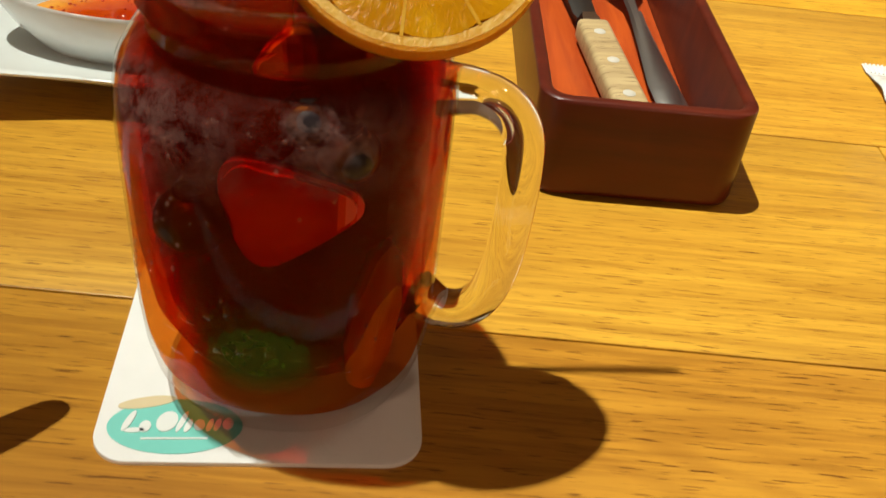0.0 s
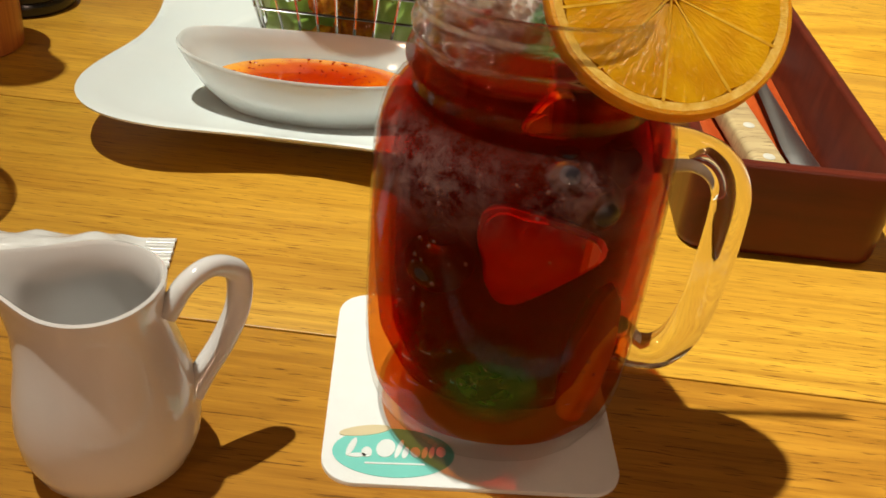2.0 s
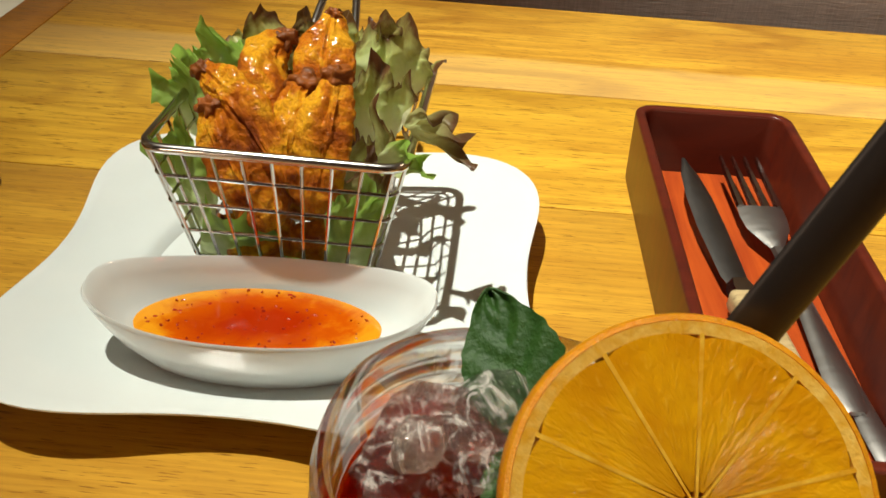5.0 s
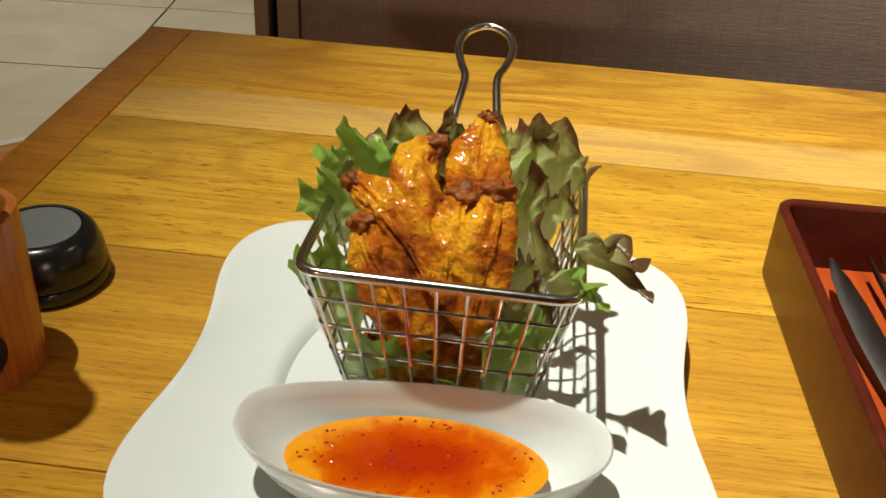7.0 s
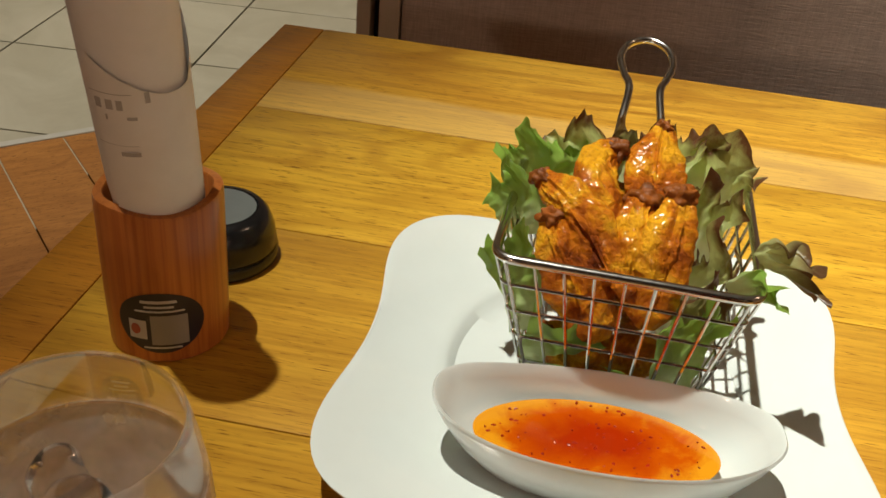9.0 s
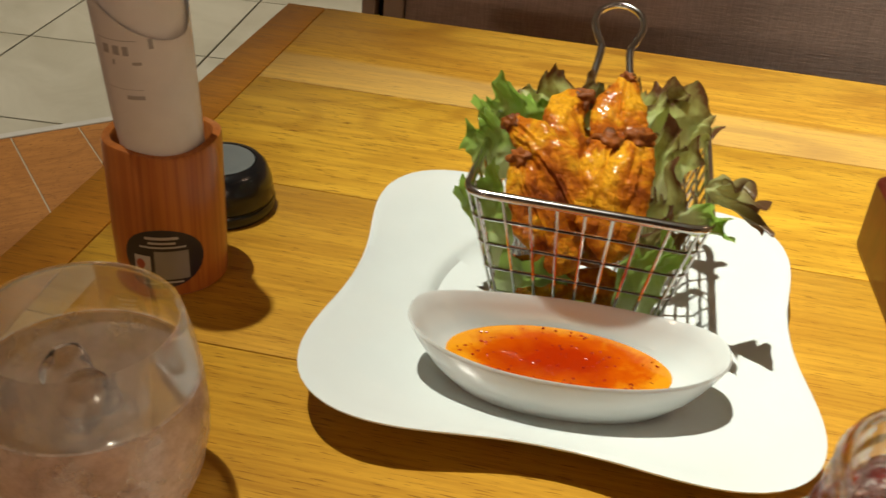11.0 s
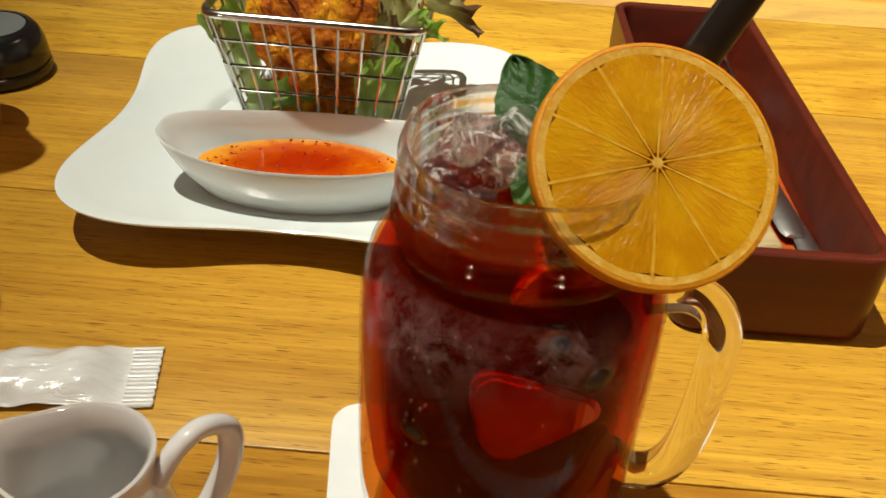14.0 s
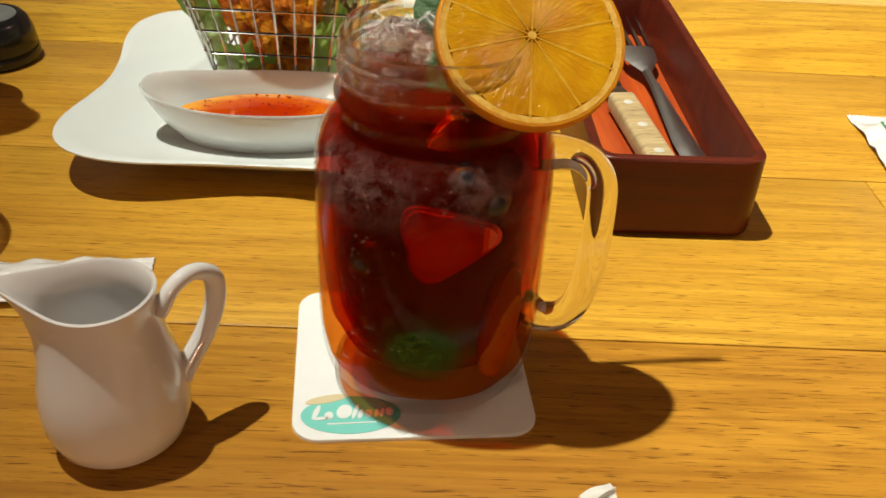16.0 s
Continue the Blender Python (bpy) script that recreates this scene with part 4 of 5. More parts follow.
def jug_shape(a, r, z, co):
    k = max(0.0, (z - 0.036) / 0.030) ** 1.6
    lip = max(0.0, math.cos(a - math.pi)) ** 5
    co.x -= 0.0145 * k * lip
    co.y *= 1 - 0.22 * k * lip
    co.z += 0.0022 * k * (lip + 0.5 * max(0.0, math.cos(a)) ** 3)
    return co


jug_out = [(0, 0), (0.0165, 0), (0.0200, 0.0012), (0.0242, 0.006), (0.0264, 0.013), (0.0268, 0.021), (0.0256, 0.031), (0.0230, 0.041), (0.0207, 0.050), (0.0195, 0.057), (0.0197, 0.0625), (0.0203, 0.0652), (0.0202, 0.0665)]
jug_in = [(0.0193, 0.0670), (0.0184, 0.0660), (0.0178, 0.0570), (0.0186, 0.0500), (0.0205, 0.0410), (0.0226, 0.0310), (0.0237, 0.0210), (0.0230, 0.012), (0.018, 0.005), (0, 0.004)]
part("body", lathe(jug_out + jug_in, 72, shape=jug_shape), CREAMER_CHINA, jug)
part("handle", tube(smooth_path([(0.0195, 0.002, 0.0560), (0.0240, 0.007, 0.0640), (0.0295, 0.014, 0.0660), (0.0348, 0.020, 0.0605), (0.0348, 0.020, 0.0490), (0.0312, 0.015, 0.0385), (0.0268, 0.009, 0.0310), (0.0238, 0.004, 0.0250)], 8), 0.0031, 14, 1.25, (0, 1, 0)), CREAMER_CHINA, jug)

# ---- plate, dish and sauce ----
PLATE = (0.0765, 0.3855)


def plate_r(a):
    return 0.1245 - 0.0175 * math.cos(4 * a) + 0.002 * math.cos(8 * a)


def plate_shape(a, r, z, co):
    k = (r / 0.125) ** 3
    f = (1 - k) * r + k * plate_r(a) * (r / 0.125)
    lift = (0.0035 - 0.0033 * math.cos(4 * a)) * k
    return Vector((f * math.cos(a), f * math.sin(a) - lift, z + lift))


plate = thing("serving_plate", "white square porcelain plate with inward-curved sides", "plate", pose(*PLATE, 0.0))
part("plate_body", lathe([(0, 0.0070), (0.060, 0.0070), (0.0685, 0.0078), (0.0715, 0.0112), (0.0745, 0.0128), (0.079, 0.0132), (0.100, 0.0150), (0.118, 0.0176), (0.1235, 0.0186), (0.1250, 0.0182), (0.1248, 0.0172),
                          (0.118, 0.0142), (0.085, 0.0060), (0.074, 0.0030), (0.073, 0.0002), (0.069, 0.0002), (0.068, 0.0030), (0, 0.0030)], 144, shape=plate_shape), CHINA, plate)

DISH = pose(0.0780, 0.3205, 0.0075, 0, 0, 3)
dish = thing("sauce_dish", "white oval porcelain dipping dish on the plate", "dish", DISH)


def dish_shape(a, r, z, co):
    k = min(max(z, 0) / 0.034, 1.0)
    long, short = 1.0, 0.43 + 0.06 * (1 - k)
    tip = abs(math.cos(a)) ** 3
    x = r * long * math.cos(a)
    y = r * short * math.copysign(abs(math.sin(a)) ** 0.78, math.sin(a))
    return Vector((x, y, z + 0.0050 * k * tip - 0.001 * k * (math.sin(a) < 0) * math.sin(a) ** 2))


part("dish_body", lathe([(0, 0.0008), (0.030, 0.0008), (0.034, 0), (0.038, 0.0012), (0.050, 0.0085), (0.060, 0.018), (0.0665, 0.027), (0.0690, 0.0315), (0.0698, 0.0330), (0.0690, 0.0340), (0.0678, 0.0332),
                         (0.0645, 0.0275), (0.0580, 0.0185), (0.048, 0.0105), (0.034, 0.0055), (0, 0.0040)], 96, shape=dish_shape), CHINA, dish)
sauce = thing("chilli_sauce", "glossy orange-red sweet chilli sauce in the dish", "sauce", DISH @ Matrix.Translation((-0.002, -0.001, 0.0218)))
part("sauce_pool", lathe([(0.0475, -0.0020), (0.0500, -0.0004), (0.0480, 0.0003), (0.030, 0.0008), (0, 0.0010)], 64, shape=lambda a, r, z, co: Vector((co.x, co.y * 0.50 * (1 - 0.06 * abs(math.cos(a)) ** 3), z))), SAUCE, sauce)
rnd = random.Random(11)
for mat, count, label in ((CHILLI, 120, "red chilli flakes"), (PEPPER, 6, "dark pepper specks")):
    bits = []
    for n in range(count):
        a, q = rnd.uniform(0, 6.28), math.sqrt(rnd.uniform(0, 0.94))
        s = rnd.uniform(0.0003, 0.0010) if mat is CHILLI else rnd.uniform(0.0002, 0.0005)
        bits.append(ball(s, pose(0.047 * q * math.cos(a), 0.0225 * q * math.sin(a), 0.0008 - 0.0005 * q, rnd.uniform(0, 360), rnd.uniform(0, 360), 0), 1, (1.5, 0.9, 0.5)))
    part("chilli_flakes" if mat is CHILLI else "pepper_specks", joined(*bits), mat, sauce, label)["kind"] = "stuff"

# ---- wire basket ----
basket = thing("wire_basket", "small bright steel wire frying basket with loop handle", "basket")
BZ0, BZ1 = 0.0095, 0.0885
TOP = [(0.0235, 0.3510), (0.1305, 0.3490), (0.1330, 0.4600), (0.0270, 0.4620)]
BOT = [(0.0460, 0.3580), (0.1125, 0.3570), (0.1140, 0.4420), (0.0480, 0.4430)]


def basket_at(side, u, w):
    """A point on a side wall: u along it, w from the bottom to the rim."""
    a, b, c, d = Vector(BOT[side]), Vector(BOT[(side + 1) % 4]), Vector(TOP[side]), Vector(TOP[(side + 1) % 4])
    p = a.lerp(b, u).lerp(c.lerp(d, u), w)
    return Vector((p.x, p.y, BZ0 + (BZ1 - BZ0) * w))


def rounded_loop(corners, z, r):
    out = []
    pts = [Vector((x, y, z)) for x, y in corners]
    for k in range(4):
        p, a, b = pts[k], pts[k - 1], pts[(k + 1) % 4]
        da, db = (a - p).normalized(), (b - p).normalized()
        for s in range(7):
            t = s / 6
            q0, q2 = p + da * r, p + db * r
            out.append(q0 * (1 - t) ** 2 + p * 2 * t * (1 - t) + q2 * t * t)
    return out


part("rim_wire", tube(rounded_loop(TOP, BZ1, 0.010), 0.0022, 10, closed=True), STEEL, basket, "thick polished rim")
part("base_wire", tube(rounded_loop(BOT, BZ0, 0.005), 0.0011, 8, closed=True), STEEL, basket)
for w in (0.16, 0.33, 0.50, 0.67, 0.84):
    loop = [tuple(basket_at(k, 0, w)[:2]) for k in range(4)]
    part("hoop_wire", tube(rounded_loop(loop, BZ0 + (BZ1 - BZ0) * w, 0.006), 0.0008, 6, closed=True), STEEL, basket)
for side in range(4):
    for k in range(9):
        u = 0.04 + 0.92 * k / 8
        part("upright_wire", tube([basket_at(side, u, 0), basket_at(side, u, 1)], 0.0008, 6), STEEL, basket)
for k in range(1, 9):
    u = k / 9
    part("bottom_wire", tube([basket_at(0, u, 0), basket_at(2, 1 - u, 0)], 0.0008, 6), STEEL, basket)
hx, hy, hz = 0.0800, 0.4615, 0.0880
part("loop_handle", tube(smooth_path([(hx - 0.0120, hy - 0.001, hz), (hx - 0.0100, hy + 0.020, hz + 0.0120), (hx - 0.0080, hy + 0.042, hz + 0.0210), (hx - 0.0110, hy + 0.054, hz + 0.0235), (hx - 0.0140, hy + 0.068, hz + 0.0275), (hx - 0.0105, hy + 0.081, hz + 0.0312), (hx, hy + 0.087, hz + 0.0330),
                                     (hx + 0.0105, hy + 0.081, hz + 0.0312), (hx + 0.0140, hy + 0.068, hz + 0.0275), (hx + 0.0110, hy + 0.054, hz + 0.0235), (hx + 0.0080, hy + 0.042, hz + 0.0210), (hx + 0.0100, hy + 0.020, hz + 0.0120), (hx + 0.0120, hy - 0.001, hz)], 7), 0.0021, 10), STEEL, basket, "keyhole-shaped steel wire handle")

# ---- chicken wings ----


def wing(points, radii, flat, seed, label, knob=0.0, up=(0.1, -1, 0.35)):
    """A fried wing joint: a flattened, pinched body with crisp folds of skin and a gnarled bone end."""
    w = thing("chicken_wing", label, "chicken wing", None, "fried chicken wings")
    path = smooth_path(points, 34)
    n = len(path) - 1
    rad = [float(np.interp(k / n, [i / (len(radii) - 1) for i in range(len(radii))], radii)) for k in range(n + 1)]
    sd = Vector((seed * 3.7, seed * 1.9, seed))
    centre = sum(path, Vector()) / (n + 1)

    def rough(co, off, t):
        d = off.normalized()
        size = off.length
        ang = math.atan2(off.z, off.x)
        bones = 0.14 * size * math.cos(2 * ang + seed) * math.sin(math.pi * t)
        bend = 0.0020 * noise.noise(co * 38 + sd)
        q = Vector((ang * 1.6 + 0.8 * noise.noise(co * 60 + sd), t * 3.2, seed))
        folds = 0.0016 * (0.5 - abs(noise.noise(q * 1.0)) * 2.2) * math.sin(math.pi * min(max(t, 0.04), 0.96)) ** 0.5
        crease = -0.0003 * max(0.0, 0.06 - abs(noise.noise(co * 80 + sd * 2))) / 0.06
        pimple = 0.0004 * noise.noise(co * 520 + sd) + 0.0008 * noise.noise(co * 230 + sd) + 0.0016 * (0.25 - abs(noise.noise(co * 85 + sd)))
        return d * (bones + bend + folds + crease + pimple)
    ends = [path[0] + (path[0] - path[1]).normalized() * rad[0] * 0.6] + path + [path[-1] + (path[-1] - path[-2]).normalized() * rad[-1] * 0.6]
    part("skin", tube(ends, [rad[0] * 0.4] + rad + [rad[-1] * 0.4], 84, flat * 0.8, up, wobble=rough), WING, w)
    if knob:
        part("bone_end", ball(knob, Matrix.Translation(path[0]), 4, (1.15, 0.8, 0.9), knob * 0.45, 2.2 / knob, seed), CRUST, w, "dark crisp joint end")
    return w


wing([(0.0370, 0.398, 0.1030), (0.0470, 0.390, 0.1010), (0.0600, 0.380, 0.0920), (0.0730, 0.370, 0.0760)], [0.0055, 0.0115, 0.0120, 0.0070], 0.55, 1.3, "golden fried chicken wing leaning in the basket", 0.0050)
wing([(0.0435, 0.382, 0.0930), (0.0500, 0.376, 0.0830), (0.0600, 0.370, 0.0680), (0.0690, 0.367, 0.0520)], [0.0050, 0.0125, 0.0165, 0.0120], 0.5, 2.7, "brown fried chicken wing at the basket's front", 0.0050)
wing([(0.0670, 0.424, 0.1090), (0.0600, 0.415, 0.1045), (0.0625, 0.402, 0.0975), (0.0730, 0.388, 0.0870)], [0.0060, 0.0125, 0.0130, 0.0080], 0.6, 4.1, "crisp fried chicken wing on top of the heap", 0.0062)
wing([(0.0872, 0.436, 0.1175), (0.0862, 0.426, 0.1090), (0.0868, 0.414, 0.0990), (0.0890, 0.402, 0.0880)], [0.0050, 0.0110, 0.0125, 0.0100], 0.6, 5.9, "golden chicken wing standing up at the back", 0.0042)
wing([(0.0962, 0.394, 0.1060), (0.0945, 0.384, 0.0960), (0.0930, 0.375, 0.0830), (0.0910, 0.368, 0.0620)], [0.0060, 0.0100, 0.0130, 0.0110], 0.6, 7.7, "golden fried chicken wing at the basket's front", 0.0062)
wing([(0.0812, 0.397, 0.1000), (0.0802, 0.388, 0.0945), (0.0790, 0.377, 0.0860), (0.0790, 0.368, 0.0720)], [0.0070, 0.0095, 0.0085, 0.0060], 0.8, 9.1, "small dark fried chicken wing between the others", 0.0074)
wing([(0.0500, 0.370, 0.0420), (0.0640, 0.372, 0.0330), (0.0800, 0.374, 0.0290), (0.0960, 0.373, 0.0380)], [0.0080, 0.0130, 0.0130, 0.0090], 0.8, 3.3, "dark fried chicken wing low in the basket", 0.0060)
wing([(0.0520, 0.415, 0.0880), (0.0660, 0.420, 0.0820), (0.0800, 0.420, 0.0740), (0.0960, 0.415, 0.0640)], [0.0110, 0.0160, 0.0160, 0.0120], 0.8, 6.4, "fried chicken wing deep in the heap")
wing([(0.0480, 0.395, 0.0660), (0.0640, 0.398, 0.0560), (0.0820, 0.400, 0.0540), (0.1000, 0.402, 0.0620)], [0.0140, 0.0190, 0.0190, 0.0140], 0.9, 8.2, "fried chicken wing under the heap")

# ---- lettuce ----


def lettuce(base, tip, width, ruffle, waves, seed, mat, label, curl=(0, 0, 0), thick=0.0, fan=1.0):
    """A frilled leaf from base to tip; ruffle: depth of the frill at the rim."""
    b, t = Vector(base), Vector(tip)
    ax = (t - b)
    ln = ax.length
    ax.normalize()
    side = ax.cross(Vector((0.15, -1, 0.3))).normalized()
    out = side.cross(ax).normalized()
    sd = Vector((seed, seed * 0.7, seed * 1.3))

    def f(u, v):
        s = (u - 0.5) * 2
        w = width * (0.30 + 0.70 * fan * v ** 0.6) * 0.5
        lobes = 0.10 * math.sin(s * 6.5 + seed) + 0.09 * noise.noise(Vector((s * 9, seed, 0))) + 0.07 * (0.5 - abs(math.sin(s * (6.5 + 2.5 * noise.noise(Vector((s * 2, seed, 3)))) + seed * 1.7)))
        edge = 0.86 - 0.22 * s * s * v + v ** 3 * lobes
        p = b + ax * ln * v * edge + side * s * w
        frill = ruffle * (v ** 1.8) * (math.sin(s * waves + seed + 1.2 * math.sin(v * 4 + seed)) + 0.35 * math.sin(s * waves * 2.3 + seed * 2 + v * 3))
        crinkle = 0.0016 * noise.noise(p * 170 + sd) + 0.005 * noise.noise(p * 50 + sd)
        fold = ax * (-0.35 * ruffle) * v ** 4 * (1 + math.cos(s * waves * 1.3 + seed))
        return p + out * (frill + crinkle + 0.075 * width * s * s * (1 - v)) + fold + Vector(curl) * v ** 3 + side * crinkle
    lf = thing("lettuce_leaf", label, "lettuce", None, "lettuce leaves")
    part("blade", sheet(f, 96, 48, thick), mat, lf)
    return lf


RL, GL = "frilly red-brown lettuce leaf tucked in the basket", "fresh green lettuce leaf tucked in the basket"
lettuce((0.036, 0.404, 0.070), (0.021, 0.408, 0.111), 0.028, 0.0055, 5, 0.4, LETTUCE_GREEN, GL, (-0.004, -0.004, -0.002))
lettuce((0.040, 0.434, 0.062), (0.031, 0.444, 0.117), 0.046, 0.0070, 5, 1.9, LETTUCE_GREEN, GL, (-0.004, 0.000, -0.003))
lettuce((0.058, 0.445, 0.070), (0.057, 0.453, 0.124), 0.048, 0.0075, 6, 3.1, LETTUCE, RL, (-0.002, -0.002, -0.003))
lettuce((0.078, 0.447, 0.070), (0.076, 0.457, 0.122), 0.044, 0.0070, 6, 4.6, LETTUCE_BROWN, RL, (0, 0.000, -0.002))
lettuce((0.098, 0.445, 0.060), (0.100, 0.452, 0.131), 0.044, 0.0080, 5, 5.5, LETTUCE, RL, (0.003, -0.004, -0.003))
lettuce((0.108, 0.440, 0.062), (0.118, 0.444, 0.131), 0.044, 0.0080, 5, 6.8, LETTUCE, RL, (0.003, -0.006, -0.004))
lettuce((0.107, 0.412, 0.050), (0.110, 0.418, 0.118), 0.036, 0.0060, 5, 2.4, LETTUCE, "broad pale green lettuce leaf with a brown frilled rim", (0.003, -0.003, -0.002))
lettuce((0.108, 0.390, 0.030), (0.111, 0.392, 0.106), 0.028, 0.0050, 5, 7.3, LETTUCE, RL, (0.003, -0.003, -0.002))
lettuce((0.109, 0.374, 0.030), (0.114, 0.372, 0.096), 0.022, 0.0045, 5, 9.4, LETTUCE_BROWN, RL, (0.002, -0.003, -0.002))
lettuce((0.130, 0.376, 0.092), (0.151, 0.372, 0.108), 0.028, 0.0085, 8, 8.8, LETTUCE_BROWN, "curled brown lettuce leaf hanging over the basket's side", (0.006, -0.002, -0.008), fan=1.1)
lettuce((0.120, 0.366, 0.082), (0.140, 0.358, 0.098), 0.022, 0.0045, 6, 9.7, LETTUCE_GREEN, "curled lettuce tip resting on the basket rim", (0.002, -0.003, -0.004), fan=0.9)
lettuce((0.104, 0.366, 0.014), (0.112, 0.3605, 0.088), 0.028, 0.0030, 5, 2.2, LETTUCE_GREEN, GL, (0.002, 0.001, 0))
lettuce((0.037, 0.376, 0.036), (0.031, 0.378, 0.098), 0.028, 0.0040, 5, 1.1, LETTUCE_GREEN, GL, (-0.002, -0.002, 0))
lettuce((0.050, 0.3665, 0.014), (0.080, 0.3625, 0.048), 0.060, 0.0025, 6, 3.9, LETTUCE_GREEN, "dark green leaf lining the basket bottom", (0.0, 0, 0), fan=1.3)

# ---- cutlery tray ----
TRAY = pose(0.2912, 0.3930, 0, 0, 0, 1.3)
tray = thing("cutlery_tray", "long dark red lacquered wooden cutlery tray", "tray", TRAY)


def tray_body():
    bm = bmesh.new()
    loops = []
    for w, h, r, z in [(0.0830, 0.276, 0.009, 0.0), (0.0865, 0.2795, 0.011, 0.0012), (0.0880, 0.2815, 0.012, 0.004), (0.0890, 0.2830, 0.0125, 0.0435), (0.0885, 0.2825, 0.0122, 0.0449), (0.0870, 0.2810, 0.0115, 0.0455),
                       (0.0800, 0.2740, 0.0085, 0.0455), (0.0785, 0.2725, 0.008, 0.0449), (0.0777, 0.2717, 0.0078, 0.0435), (0.0745, 0.2685, 0.0065, 0.0060)]:
        loops.append([bm.verts.new((x, y, z)) for x, y in rounded(w, h, r, 6)])
    for a, b in zip(loops, loops[1:]):
        for k in range(len(a)):
            j = (k + 1) % len(a)
            bm.faces.new((a[k], a[j], b[j], b[k]))
    bm.faces.new(loops[0][::-1]), bm.faces.new(loops[-1])
    return bm


part("tray_box", tray_body(), LACQUER, tray)
part("tray_floor", prism(rounded(0.0740, 0.2680, 0.0062, 5), 0.0061, 0.0070), LACQUER_FLOOR, tray, "orange-red inner floor")


def cutlery_blade(outline, thick, lift):
    """A flat metal piece from (along, half width) rows, with a gentle lift(along)."""
    bm, rows = bmesh.new(), []
    for y, w in outline:
        z = lift(y)
        rows.append([bm.verts.new((-w, y, z)), bm.verts.new((-w * 0.6, y, z + thick)), bm.verts.new((w * 0.6, y, z + thick)), bm.verts.new((w, y, z)), bm.verts.new((0, y, z - thick * 0.4))])
    for a, b in zip(rows, rows[1:]):
        for k in range(5):
            j = (k + 1) % 5
            bm.faces.new((a[k], a[j], b[j], b[k]))
    bm.faces.new(rows[0][::-1]), bm.faces.new(rows[-1])
    return bm


def fork(m):
    f = thing("dinner_fork", "stainless steel dinner fork lying in the tray", "fork", m)
    lift = lambda y: 0.0015 + 0.006 * max(0, (y - 0.10) / 0.10) ** 2 - 0.003 * max(0, (y - 0.155) / 0.045)
    part("handle", cutlery_blade([(0.0, 0.0045), (0.004, 0.0066), (0.02, 0.0072), (0.06, 0.0048), (0.095, 0.0030), (0.115, 0.0034)], 0.0018, lift), DULL_STEEL, f)
    part("neck", cutlery_blade([(0.1151, 0.0034), (0.124, 0.0075), (0.132, 0.0112), (0.142, 0.0124), (0.150, 0.0122)], 0.0018, lift), DULL_STEEL, f)
    for k in range(4):
        t = part("tine", cutlery_blade([(0.1501, 0.0023), (0.165, 0.0019), (0.185, 0.0016), (0.2, 0.0009)], 0.0020, lift), STEEL, f)
        t.location.x = -0.0102 + 0.0068 * k
    return f


fork(Matrix.Translation((0.3190, 0.3180, 0.0100)) @ pose(0, 0, 0, 2.5, 0, 4.0))
knife = thing("dinner_knife", "steak knife with pale riveted wooden handle in the tray", "knife", Matrix.Translation((0.2990, 0.2960, 0.0100)) @ pose(0, 0, 0, 1.0, 0, 7.5))
part("blade", cutlery_blade([(0.104, 0.0050), (0.110, 0.0064), (0.150, 0.0074), (0.175, 0.0068), (0.195, 0.0048), (0.210, 0.0010)], 0.0011, lambda y: 0.004 + 0.010 * max(0, (y - 0.12) / 0.1)), BLADE_STEEL, knife, "grey steel blade")
part("bolster", cutlery_blade([(0.094, 0.0075), (0.098, 0.0076), (0.104, 0.0055)], 0.004, lambda y: 0.004), STEEL, knife)
part("handle", box(-0.0085, 0.0085, 0.0, 0.094, -0.002, 0.0095, 0.0028, 3), HANDLE_WOOD, knife, "pale weathered wood handle")
for y in (0.016, 0.048, 0.078):
    part("rivet", lathe([(0.0030, 0.009), (0.0030, 0.0097), (0.0022, 0.0101), (0, 0.0104)], 16), TRIM_METAL, knife).location = (0, y, 0)
spoon = thing("dinner_spoon", "slim steel spoon beside the fork in the tray", "spoon", Matrix.Translation((0.3260, 0.2900, 0.0085)) @ pose(0, 0, 0, 0.5, 0, 4.0))
part("handle", cutlery_blade([(0.0, 0.0030), (0.004, 0.0052), (0.02, 0.0058), (0.07, 0.0036), (0.12, 0.0026), (0.135, 0.003)], 0.0016, lambda y: 0.0012), DULL_STEEL, spoon)

# ---- bill holder with rolled receipt ----
holder = thing("bamboo_bill_holder", "amber bamboo cup holder with a dark round sticker", "holder", pose(-0.1325, 0.3780, 0, 0, 0, 0))
part("cup", lathe([(0, 0), (0.0270, 0), (0.0282, 0.0012), (0.0288, 0.03), (0.0288, 0.0780), (0.0284, 0.0795), (0.0272, 0.0798), (0.0245, 0.0798), (0.0240, 0.0790), (0.0240, 0.008), (0, 0.008)], 64,
                  shape=lambda a, r, z, co: Vector((co.x, co.y, z + (0.0012 * math.sin(3 * a + 1) if z > 0.07 else 0)))), BAMBOO, holder)


def on_cup(outline, r, z, a0):
    """A thin print wrapped on the cup from an outline in metres."""
    bm = bmesh.new()
    seg = []
    n = len(outline)
    mid = bm.verts.new((r * math.cos(a0), r * math.sin(a0), z))
    cx, cy = sum(p[0] for p in outline) / n, sum(p[1] for p in outline) / n
    rings = []
    for f in (0.33, 0.66, 1.0):
        rings.append([bm.verts.new((r * math.cos(a0 + (cx + (x - cx) * f) / r), r * math.sin(a0 + (cx + (x - cx) * f) / r), z + cy + (y - cy) * f)) for x, y in outline])
    mid.co = Vector((r * math.cos(a0 + cx / r), r * math.sin(a0 + cx / r), z + cy))
    for k in range(n):
        j = (k + 1) % n
        bm.faces.new((mid, rings[0][k], rings[0][j]))
        for p, q in zip(rings, rings[1:]):
            bm.faces.new((p[k], q[k], q[j], p[j]))
    return bm


ST_Z, ST_A = 0.0235, radians(-72)
